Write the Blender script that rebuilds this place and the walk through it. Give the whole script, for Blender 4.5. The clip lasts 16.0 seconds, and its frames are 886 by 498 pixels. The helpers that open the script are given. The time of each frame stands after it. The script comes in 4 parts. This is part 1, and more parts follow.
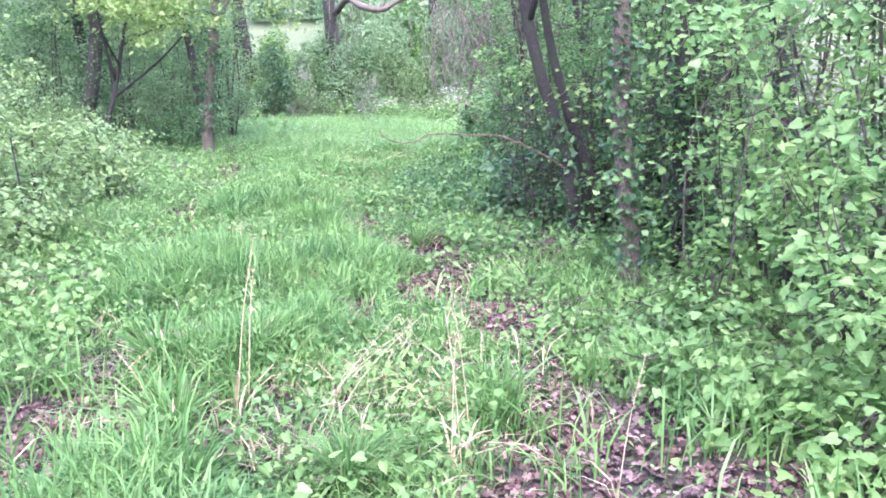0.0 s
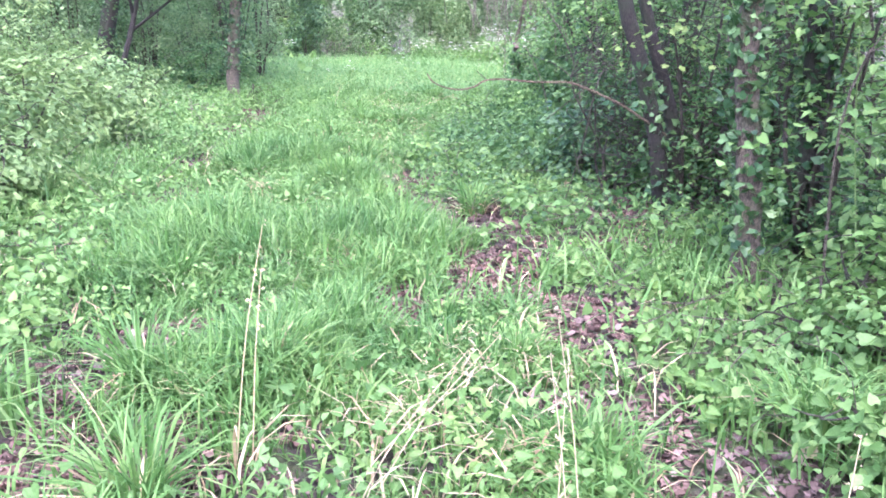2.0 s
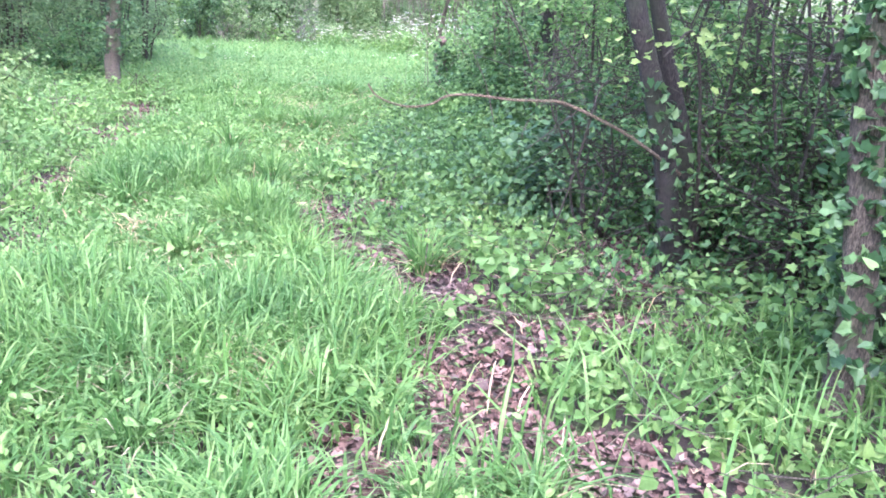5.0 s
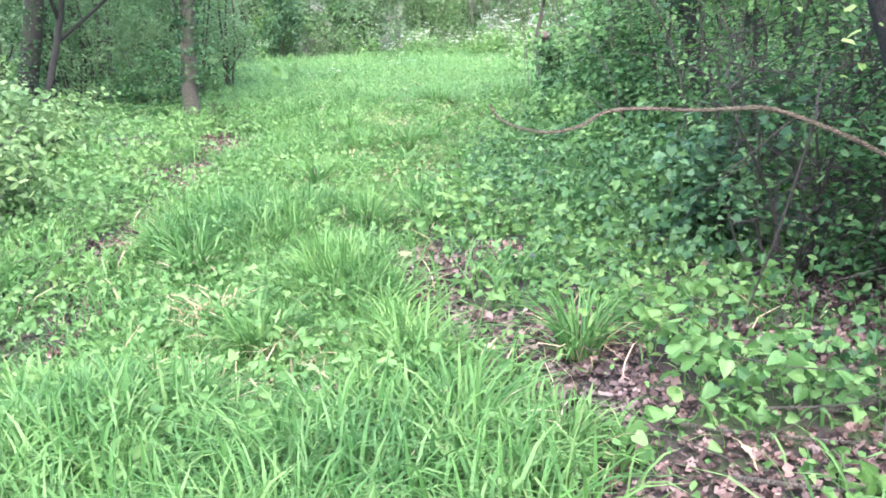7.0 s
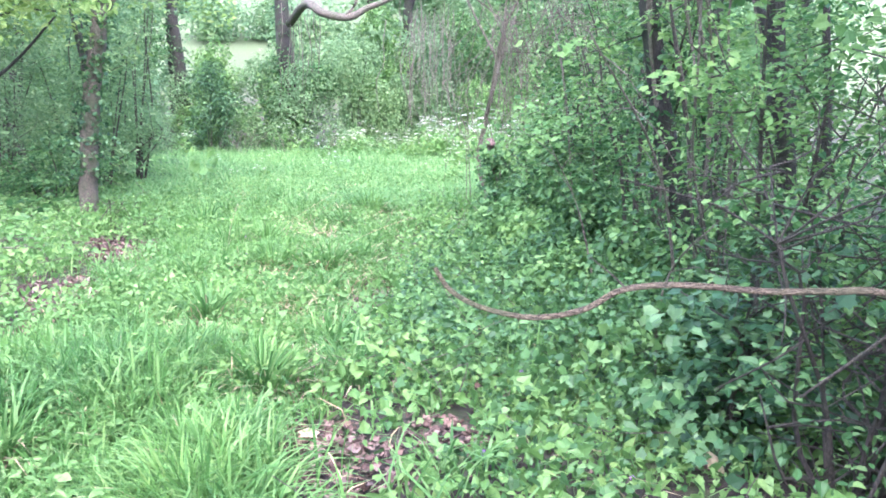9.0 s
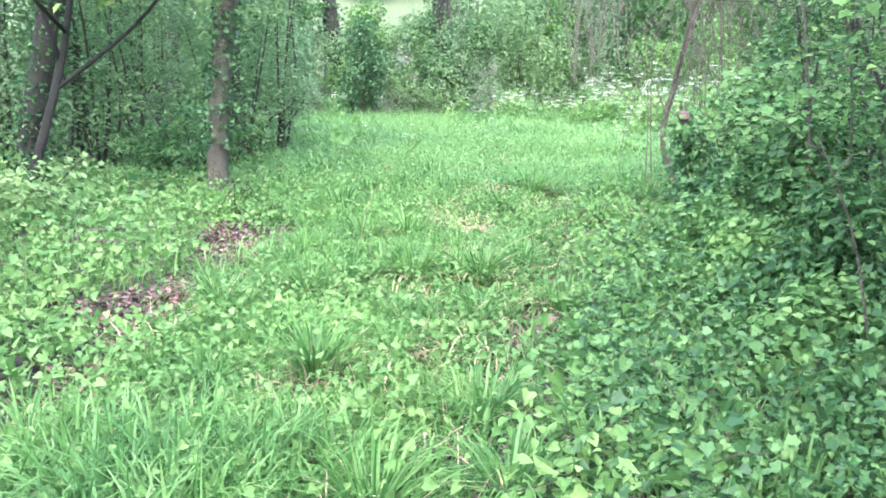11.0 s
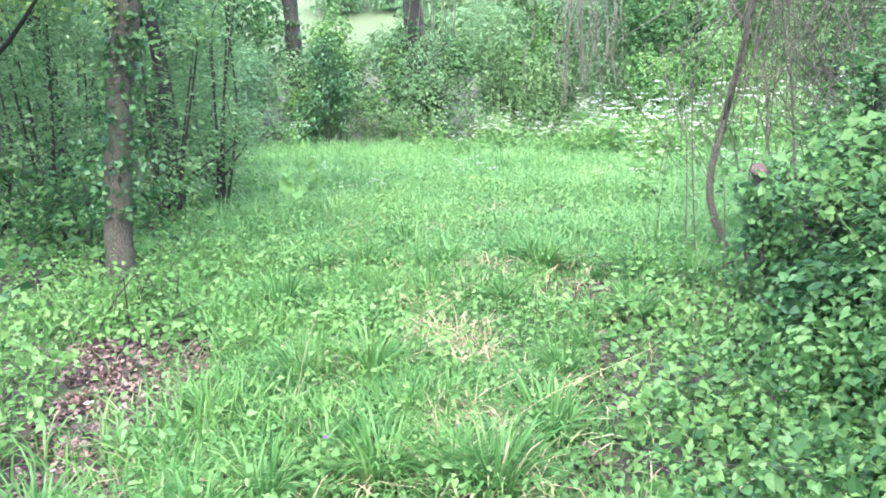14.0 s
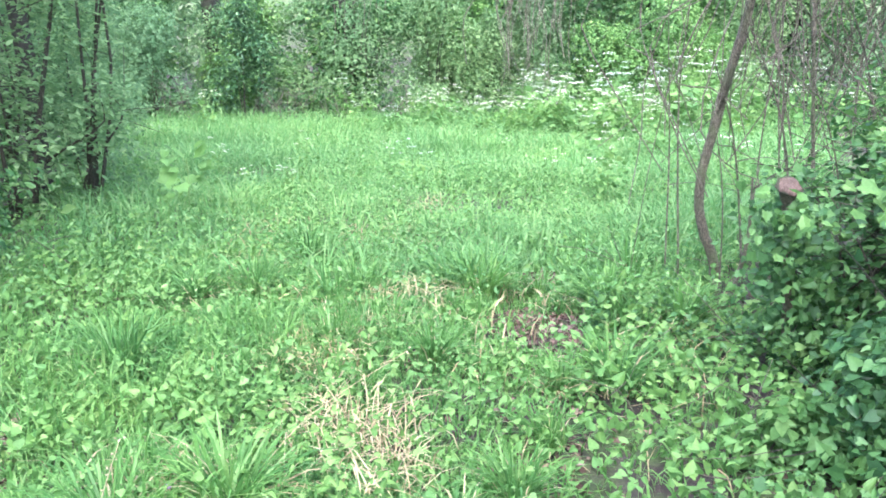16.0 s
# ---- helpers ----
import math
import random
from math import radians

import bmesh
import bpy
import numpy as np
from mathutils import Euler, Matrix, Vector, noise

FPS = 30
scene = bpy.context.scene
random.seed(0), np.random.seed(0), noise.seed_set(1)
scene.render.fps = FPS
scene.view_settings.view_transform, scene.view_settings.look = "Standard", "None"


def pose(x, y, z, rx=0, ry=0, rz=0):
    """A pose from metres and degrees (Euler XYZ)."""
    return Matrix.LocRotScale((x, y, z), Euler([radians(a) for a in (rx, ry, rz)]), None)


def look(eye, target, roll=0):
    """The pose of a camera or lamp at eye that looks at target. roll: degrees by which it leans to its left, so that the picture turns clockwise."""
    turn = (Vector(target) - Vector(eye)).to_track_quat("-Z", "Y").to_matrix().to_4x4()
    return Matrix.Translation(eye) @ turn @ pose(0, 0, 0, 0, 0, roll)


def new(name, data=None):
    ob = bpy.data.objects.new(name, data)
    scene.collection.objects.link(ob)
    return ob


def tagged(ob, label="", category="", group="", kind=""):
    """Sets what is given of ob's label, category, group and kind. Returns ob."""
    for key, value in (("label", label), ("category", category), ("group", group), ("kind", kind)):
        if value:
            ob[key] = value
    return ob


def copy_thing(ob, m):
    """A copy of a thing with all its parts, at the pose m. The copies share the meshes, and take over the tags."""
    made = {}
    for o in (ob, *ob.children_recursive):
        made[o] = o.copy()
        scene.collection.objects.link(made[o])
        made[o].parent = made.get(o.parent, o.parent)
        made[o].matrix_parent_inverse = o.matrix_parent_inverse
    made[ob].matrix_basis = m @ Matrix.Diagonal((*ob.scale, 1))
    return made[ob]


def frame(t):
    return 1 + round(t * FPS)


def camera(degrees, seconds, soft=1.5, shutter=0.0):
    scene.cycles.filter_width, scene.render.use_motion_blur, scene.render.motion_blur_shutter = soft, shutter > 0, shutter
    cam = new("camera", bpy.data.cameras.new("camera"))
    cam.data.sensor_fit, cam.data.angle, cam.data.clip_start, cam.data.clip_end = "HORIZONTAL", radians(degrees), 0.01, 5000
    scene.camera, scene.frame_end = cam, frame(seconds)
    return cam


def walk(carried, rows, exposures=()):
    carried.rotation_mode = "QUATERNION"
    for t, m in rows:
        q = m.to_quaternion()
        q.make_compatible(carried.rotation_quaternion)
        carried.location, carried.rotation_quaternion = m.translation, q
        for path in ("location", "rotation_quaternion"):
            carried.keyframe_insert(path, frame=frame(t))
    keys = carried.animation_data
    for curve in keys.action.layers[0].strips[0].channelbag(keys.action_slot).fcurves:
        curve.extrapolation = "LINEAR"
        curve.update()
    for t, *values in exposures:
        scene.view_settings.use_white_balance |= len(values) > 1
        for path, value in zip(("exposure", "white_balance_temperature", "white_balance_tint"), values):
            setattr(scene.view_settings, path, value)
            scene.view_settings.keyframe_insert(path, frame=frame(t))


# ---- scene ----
cam = camera(53.6, 16.0, soft=1.75)
METRES, EYE, TILT, LEAN, TURN = 11.5, 1.47, -9.5, 0.5, 0.0
ROWS = [
    (0.0, 0.0, 0.0, 0.0, -0.0, 0.0, -0.0),
    (0.5, 0.0009, 0.0224, 0.0005, -0.17, -3.07, -1.72),
    (1.0, -0.008, 0.0546, 0.0041, 0.43, -3.97, -1.82),
    (1.5, -0.0157, 0.0744, 0.0102, 1.59, -4.97, -1.65),
    (2.0, -0.0169, 0.1048, 0.0144, 1.93, -3.63, -1.49),
    (2.5, -0.0181, 0.1337, 0.0205, 1.68, -4.79, -4.26),
    (3.0, -0.0214, 0.1561, 0.026, -2.26, 0.45, -4.11),
    (3.5, -0.0294, 0.1834, 0.0331, -4.32, -0.43, -3.96),
    (6.0, -0.0491, 0.2915, 0.0508, -3.15, -5.26, -0.89),
    (6.5, -0.0526, 0.3261, 0.0512, 4.37, -4.62, 2.16),
    (7.0, -0.0552, 0.359, 0.0619, 1.33, -4.28, 1.68),
    (7.5, -0.0589, 0.3819, 0.0658, -4.39, 0.06, -2.72),
    (8.0, -0.0601, 0.4114, 0.0742, -8.09, 0.36, 0.38),
    (8.5, -0.0583, 0.4344, 0.0768, -7.24, 0.68, 0.64),
    (9.0, -0.0536, 0.4711, 0.084, -3.03, 1.97, -0.45),
    (9.5, -0.0505, 0.4985, 0.0883, -5.58, -0.83, -2.1),
    (10.0, -0.0518, 0.5361, 0.0959, -0.61, -1.99, -2.84),
    (12.5, -0.0848, 0.7094, 0.1472, 9.04, 1.1, -2.29),
    (13.0, -0.0852, 0.7452, 0.1553, 4.17, 0.82, -1.92),
    (13.5, -0.0927, 0.7841, 0.1673, 0.41, 1.18, -0.09),
    (14.0, -0.093, 0.8134, 0.1722, 5.39, -0.12, -0.93),
    (14.5, -0.0858, 0.8518, 0.1823, 6.32, -0.71, -2.15),
    (15.0, -0.0878, 0.8952, 0.1883, 0.04, -1.29, -1.61),
    (15.5, -0.0937, 0.9245, 0.1986, -2.17, -2.33, -1.2),
    (16.0, -0.0954, 0.9615, 0.203, 1.24, -2.19, -1.47),
]
walk(cam, [(t, pose(0, 0, EYE, TILT, LEAN, TURN) @ pose(METRES * x, METRES * y, METRES * z, 90 + pitch, roll, yaw)) for t, x, y, z, yaw, pitch, roll in ROWS],
     exposures=[(0.0, 2.88, 5380, 43), (2.5, 2.88, 5450, 41), (3.0, 2.93, 5420, 41), (3.5, 2.88, 5420, 40), (6.0, 3.0, 5450, 38), (6.5, 2.38, 5600, 20), (7.0, 2.83, 5600, 22), (7.5, 3.14, 5550, 27), (8.0, 3.06, 5500, 28),
                (9.0, 3.02, 5400, 29), (10.0, 2.96, 5550, 24), (12.5, 2.91, 5500, 16), (13.0, 2.92, 5500, 16), (16.0, 2.86, 5550, 14)])

# ---- daylight: bright overcast sky ----
world = bpy.data.worlds.new("overcast_sky")
scene.world = world
world.use_nodes = True
wn = world.node_tree.nodes
sky = wn.new("ShaderNodeTexSky")
sky.sky_type, sky.sun_disc = "NISHITA", False
sky.sun_elevation, sky.sun_rotation = radians(55), radians(177)
sky.air_density, sky.dust_density, sky.ozone_density = 1.0, 4.0, 0.6
wn["Background"].inputs["Strength"].default_value = 0.15
world.node_tree.links.new(sky.outputs[0], wn["Background"].inputs["Color"])
sun = new("sun", bpy.data.lights.new("sun", "SUN"))
sun.data.energy, sun.data.angle, sun.data.color = 1.5, radians(110), (1.0, 0.98, 0.96)
sun.matrix_world = look((0.5, -9, 13), (0, 0, 0))


# ---- materials ----
def material(name):
    m = bpy.data.materials.new(name)
    m.use_nodes = True
    nt = m.node_tree
    return m, nt, nt.nodes["Principled BSDF"], nt.nodes["Material Output"]


def ramp(nt, source, stops):
    r = nt.nodes.new("ShaderNodeValToRGB")
    while len(r.color_ramp.elements) < len(stops):
        r.color_ramp.elements.new(0.5)
    for e, (p, c) in zip(r.color_ramp.elements, stops):
        e.position, e.color = p, (*c, 1)
    nt.links.new(source, r.inputs[0])
    return r


def noise_node(nt, scale, detail=4.0, rough=0.6):
    tc, n = nt.nodes.new("ShaderNodeNewGeometry"), nt.nodes.new("ShaderNodeTexNoise")
    n.inputs["Scale"].default_value, n.inputs["Detail"].default_value, n.inputs["Roughness"].default_value = scale, detail, rough
    nt.links.new(tc.outputs["Position"], n.inputs["Vector"])
    return n


def leaf_material(name, dark, mid, light, translucent=0.35, gloss=0.45, patch=0.8):
    """Leaves: each takes its own tone, with a broader drift of hue from place to place."""
    m, nt, bsdf, out = material(name)
    geo = nt.nodes.new("ShaderNodeNewGeometry")
    r = ramp(nt, geo.outputs["Random Per Island"], [(0.0, dark), (0.5, mid), (1.0, light)])
    n = noise_node(nt, patch, 3)
    r2 = ramp(nt, n.outputs["Fac"], [(0.3, (0.80, 0.82, 0.86)), (0.7, (1.28, 1.12, 1.0))])
    fine = noise_node(nt, 90, 2)
    r3 = ramp(nt, fine.outputs["Fac"], [(0.3, (0.85, 0.85, 0.85)), (0.7, (1.1, 1.1, 1.1))])
    mul, mul2 = nt.nodes.new("ShaderNodeMix"), nt.nodes.new("ShaderNodeMix")
    for k in (mul, mul2):
        k.data_type, k.blend_type = "RGBA", "MULTIPLY"
        k.inputs[0].default_value = 1.0
    nt.links.new(r.outputs[0], mul.inputs[6]), nt.links.new(r2.outputs[0], mul.inputs[7])
    nt.links.new(mul.outputs[2], mul2.inputs[6]), nt.links.new(r3.outputs[0], mul2.inputs[7])
    nt.links.new(mul2.outputs[2], bsdf.inputs["Base Color"])
    bsdf.inputs["Roughness"].default_value = gloss + 0.1
    bsdf.inputs["Specular IOR Level"].default_value = 0.25
    tr, mix = nt.nodes.new("ShaderNodeBsdfTranslucent"), nt.nodes.new("ShaderNodeMixShader")
    nt.links.new(mul2.outputs[2], tr.inputs["Color"])
    mix.inputs[0].default_value = translucent
    nt.links.new(bsdf.outputs[0], mix.inputs[1]), nt.links.new(tr.outputs[0], mix.inputs[2])
    nt.links.new(mix.outputs[0], out.inputs["Surface"])
    return m


def bark_material(name, dark, light, moss, grain=(32, 32, 9)):
    m, nt, bsdf, out = material(name)
    n = noise_node(nt, 22, 6, 0.7)
    tc = nt.nodes.new("ShaderNodeNewGeometry")
    mp, w = nt.nodes.new("ShaderNodeMapping"), nt.nodes.new("ShaderNodeTexNoise")
    mp.inputs["Scale"].default_value = grain
    nt.links.new(tc.outputs["Position"], mp.inputs["Vector"]), nt.links.new(mp.outputs[0], w.inputs["Vector"])
    w.inputs["Detail"].default_value, w.inputs["Roughness"].default_value = 7, 0.72
    r = ramp(nt, w.outputs["Fac"], [(0.38, dark), (0.5, tuple(0.5 * (a + c) for a, c in zip(dark, light))), (0.62, tuple(1.25 * c for c in light))])
    mossy = noise_node(nt, 4, 4)
    f = ramp(nt, mossy.outputs["Fac"], [(0.46, (0, 0, 0)), (0.64, (0.75, 0.75, 0.75))])
    mix = nt.nodes.new("ShaderNodeMix")
    mix.data_type = "RGBA"
    mix.inputs[7].default_value = (*moss, 1)
    nt.links.new(f.outputs[0], mix.inputs[0]), nt.links.new(r.outputs[0], mix.inputs[6])
    nt.links.new(mix.outputs[2], bsdf.inputs["Base Color"])
    b = nt.nodes.new("ShaderNodeBump")
    b.inputs["Strength"].default_value, b.inputs["Distance"].default_value = 1.0, 0.035
    nt.links.new(w.outputs["Fac"], b.inputs["Height"]), nt.links.new(b.outputs[0], bsdf.inputs["Normal"])
    bsdf.inputs["Roughness"].default_value = 0.85
    return m


def soil_material():
    m, nt, bsdf, out = material("woodland_soil")
    n, big, broad = noise_node(nt, 45, 8, 0.75), noise_node(nt, 3.0, 5), noise_node(nt, 0.05, 5)
    r = ramp(nt, n.outputs["Fac"], [(0.3, (0.015, 0.012, 0.009)), (0.55, (0.045, 0.033, 0.026)), (0.75, (0.10, 0.075, 0.06))])
    g = ramp(nt, n.outputs["Fac"], [(0.3, (0.03, 0.05, 0.012)), (0.7, (0.08, 0.13, 0.03))])
    f = ramp(nt, big.outputs["Fac"], [(0.44, (0, 0, 0)), (0.6, (0.85, 0.85, 0.85))])
    mix = nt.nodes.new("ShaderNodeMix")
    mix.data_type = "RGBA"
    nt.links.new(f.outputs[0], mix.inputs[0]), nt.links.new(r.outputs[0], mix.inputs[6]), nt.links.new(g.outputs[0], mix.inputs[7])
    # beyond the wood: pale pasture on the rising hill
    geo, sep = nt.nodes.new("ShaderNodeNewGeometry"), nt.nodes.new("ShaderNodeSeparateXYZ")
    nt.links.new(geo.outputs["Position"], sep.inputs[0])
    far = nt.nodes.new("ShaderNodeMapRange")
    far.inputs["From Min"].default_value, far.inputs["From Max"].default_value = 40, 48
    nt.links.new(sep.outputs[1], far.inputs["Value"])
    hill = ramp(nt, broad.outputs["Fac"], [(0.3, (0.060, 0.088, 0.032)), (0.7, (0.10, 0.128, 0.052))])
    mix2 = nt.nodes.new("ShaderNodeMix")
    mix2.data_type = "RGBA"
    nt.links.new(far.outputs[0], mix2.inputs[0]), nt.links.new(mix.outputs[2], mix2.inputs[6]), nt.links.new(hill.outputs[0], mix2.inputs[7])
    nt.links.new(mix2.outputs[2], bsdf.inputs["Base Color"])
    b = nt.nodes.new("ShaderNodeBump")
    b.inputs["Strength"].default_value, b.inputs["Distance"].default_value = 0.8, 0.03
    nt.links.new(n.outputs["Fac"], b.inputs["Height"]), nt.links.new(b.outputs[0], bsdf.inputs["Normal"])
    bsdf.inputs["Roughness"].default_value = 0.95
    return m


SOIL = soil_material()
GRASS = leaf_material("grass_blade", (0.055, 0.15, 0.038), (0.105, 0.25, 0.065), (0.20, 0.35, 0.12), 0.45, 0.38, 1.7)
GRASS_PALE = leaf_material("meadow_grass", (0.105, 0.245, 0.08), (0.15, 0.315, 0.105), (0.235, 0.395, 0.165), 0.5, 0.45, 0.5)
STRAW = leaf_material("dry_straw", (0.24, 0.20, 0.12), (0.35, 0.31, 0.19), (0.46, 0.42, 0.28), 0.2, 0.6)
COVER = leaf_material("bindweed_leaf", (0.08, 0.185, 0.05), (0.125, 0.265, 0.075), (0.20, 0.35, 0.115), 0.45, 0.38, 1.3)
IVY = leaf_material("ivy_leaf", (0.018, 0.055, 0.025), (0.045, 0.12, 0.045), (0.12, 0.23, 0.09), 0.25, 0.30, 1.3)
IVY_GROUND = leaf_material("ground_ivy_leaf", (0.028, 0.080, 0.028), (0.060, 0.150, 0.046), (0.125, 0.25, 0.08), 0.35, 0.32, 1.3)
NETTLE = leaf_material("bramble_leaf", (0.10, 0.19, 0.062), (0.145, 0.26, 0.088), (0.21, 0.335, 0.13), 0.4, 0.4, 1.0)
SHRUB = leaf_material("hawthorn_leaf", (0.03, 0.09, 0.03), (0.07, 0.18, 0.055), (0.17, 0.30, 0.10), 0.45, 0.36, 0.8)
FRESH = leaf_material("fresh_spring_leaf", (0.11, 0.21, 0.055), (0.18, 0.31, 0.085), (0.30, 0.43, 0.15), 0.5, 0.45, 0.7)
# Far leaves: distance haze and extra light are mixed into these paler colours.
FARLEAF = leaf_material("hazed_far_leaf", (0.12, 0.225, 0.10), (0.165, 0.295, 0.135), (0.23, 0.365, 0.18), 0.55, 0.75, 0.35)
DEAD = leaf_material("dead_leaf", (0.045, 0.031, 0.026), (0.11, 0.080, 0.066), (0.24, 0.182, 0.155), 0.1, 0.85, 2.0)
PETAL = leaf_material("white_petal", (0.48, 0.54, 0.44), (0.60, 0.65, 0.57), (0.72, 0.75, 0.69), 0.3, 0.6)
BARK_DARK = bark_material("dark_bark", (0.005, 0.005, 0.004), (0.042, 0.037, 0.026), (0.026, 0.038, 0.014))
BARK_BROWN = bark_material("ridged_brown_bark", (0.030, 0.024, 0.016), (0.165, 0.14, 0.10), (0.075, 0.095, 0.04))
BOUGH = bark_material("peeling_branch_bark", (0.045, 0.030, 0.018), (0.22, 0.17, 0.105), (0.10, 0.105, 0.045), (12, 45, 45))
TWIG = bark_material("dry_twig", (0.05, 0.042, 0.030), (0.18, 0.155, 0.115), (0.075, 0.09, 0.04))
# Brown stems, their colour darkened further for the shade inside the thicket.
THICKET = bark_material("darkened_thicket_stem", (0.018, 0.015, 0.009), (0.075, 0.062, 0.042), (0.035, 0.04, 0.02))
GREENSTEM = leaf_material("green_stem", (0.08, 0.16, 0.05), (0.12, 0.22, 0.07), (0.18, 0.28, 0.10), 0.1, 0.5)
CUTWOOD = bark_material("weathered_cut_wood", (0.10, 0.055, 0.045), (0.27, 0.17, 0.145), (0.12, 0.085, 0.06))


# ---- mesh building ----
class Geo:
    """Collects vertices and faces, then makes one mesh."""

    def __init__(self):
        self.v, self.loops, self.lens, self.n = [], [], [], 0

    def add(self, v, loops, lens):
        self.v.append(v), self.loops.append(loops + self.n), self.lens.append(lens)
        self.n += len(v)
        return self

    def mesh(self, name, mat, smooth=False):
        v, loops, lens = np.concatenate(self.v), np.concatenate(self.loops), np.concatenate(self.lens)
        me = bpy.data.meshes.new(name)
        me.vertices.add(len(v)), me.loops.add(len(loops)), me.polygons.add(len(lens))
        me.vertices.foreach_set("co", v.astype(np.float32).ravel())
        me.loops.foreach_set("vertex_index", loops.astype(np.int32))
        me.polygons.foreach_set("loop_start", np.concatenate([[0], np.cumsum(lens)[:-1]]).astype(np.int32))
        me.polygons.foreach_set("use_smooth", np.full(len(lens), smooth))
        me.materials.append(mat)
        me.update(calc_edges=True)
        return me


def unit(a):
    return a / np.maximum(np.linalg.norm(a, axis=-1, keepdims=True), 1e-9)


# leaf shapes: x across, y along, z up; two halves folded along the midrib
HEART = (np.array([(0, 0, 0), (.28, -.14, .05), (.46, .12, .09), (.30, .55, .06), (0, 1, -.08), (-.30, .55, .06), (-.46, .12, .09), (-.28, -.14, .05)]), [(0, 1, 2, 3, 4), (0, 4, 5, 6, 7)])
LOBED = (np.array([(0, 0, 0), (.38, -.14, .05), (.36, .14, .06), (.52, .36, .04), (.31, .55, .03), (0, 1, -.1), (-.31, .55, .03), (-.52, .36, .04), (-.36, .14, .06), (-.38, -.14, .05)]), [(0, 1, 2, 5), (2, 3, 4, 5), (0, 5, 8, 9), (5, 6, 7, 8)])
OVAL = (np.array([(0, 0, 0), (.27, .3, .07), (.22, .68, .05), (0, 1, -.07), (-.22, .68, .05), (-.27, .3, .07)]), [(0, 1, 2, 3), (0, 3, 4, 5)])
SMALL = (np.array([(0, 0, 0), (.3, .5, .08), (0, 1, -.05), (-.3, .5, .08)]), [(0, 1, 2), (0, 2, 3)])
CURLED = (np.array([(0, 0, 0), (.32, .1, .16), (.22, .38, .05), (.42, .6, .2), (0, 1, .12), (-.36, .62, .05), (-.2, .36, .02), (-.3, .12, .2)]), [(0, 1, 2, 4), (2, 3, 4), (0, 4, 6, 7), (4, 5, 6)])


def leaves(shape, p, size, rng, up=(0, 0, 1), tilt=0.5, geo=None):
    """Scatters leaves of one shape at the points p; up: the way they face, tilt: how unevenly."""
    geo = geo or Geo()
    n = len(p)
    if n == 0:
        return geo
    nor = unit(np.broadcast_to(np.asarray(up, float), (n, 3)) + rng.normal(0, tilt, (n, 3)))
    fwd = rng.normal(0, 1, (n, 3))
    fwd = unit(fwd - nor * (fwd * nor).sum(1, keepdims=True))
    side = np.cross(fwd, nor)
    tv, tf = shape
    s = np.broadcast_to(size, (n,)) * rng.uniform(0.42, 1.28, n)
    bend = rng.uniform(0.3, 2.2, n)
    v = p[:, None] + s[:, None, None] * (tv[None, :, 0:1] * side[:, None] + (tv[None, :, 1:2] - 0.4) * fwd[:, None] + bend[:, None, None] * tv[None, :, 2:3] * nor[:, None])
    idx = np.concatenate(tf)
    loops = (idx[None] + len(tv) * np.arange(n)[:, None]).ravel()
    lens = np.tile([len(f) for f in tf], n)
    return geo.add(v.reshape(-1, 3), loops, lens)


def blades(p, height, rng, lean=0.5, width=0.007, geo=None, az=None):
    """Grass blades: bent tapering strips rooted at p."""
    geo = geo or Geo()
    n = len(p)
    if n == 0:
        return geo
    h = np.broadcast_to(height, (n,)) * rng.uniform(0.5, 1.2, n)
    a = rng.uniform(0, 2 * np.pi, n) if az is None else az
    d = np.stack([np.cos(a), np.sin(a), np.zeros(n)], 1)
    l = np.clip(rng.normal(lean, 0.3, n), 0.05, 1.3)
    w = width * rng.uniform(0.6, 1.5, n)
    tw = a + np.pi / 2 + rng.normal(0, 0.5, n)
    side = np.stack([np.cos(tw), np.sin(tw), np.zeros(n)], 1)
    rows = []
    for s, k in ((0, 0.7), (0.4, 1.0), (0.75, 0.75)):
        c = p + d * (h * l * s ** 2)[:, None]
        c[:, 2] += h * (s - 0.42 * l * s ** 2.4)
        rows += [c - side * (w * k)[:, None], c + side * (w * k)[:, None]]
    c = p + d * (h * l)[:, None]
    c[:, 2] += h * (1 - 0.42 * l) - 0.06 * h * l
    rows.append(c)
    v = np.stack(rows, 1).reshape(-1, 3)
    idx = np.array([0, 1, 3, 2, 2, 3, 5, 4, 4, 5, 6])
    return geo.add(v, (idx[None] + 7 * np.arange(n)[:, None]).ravel(), np.tile([4, 4, 3], n))


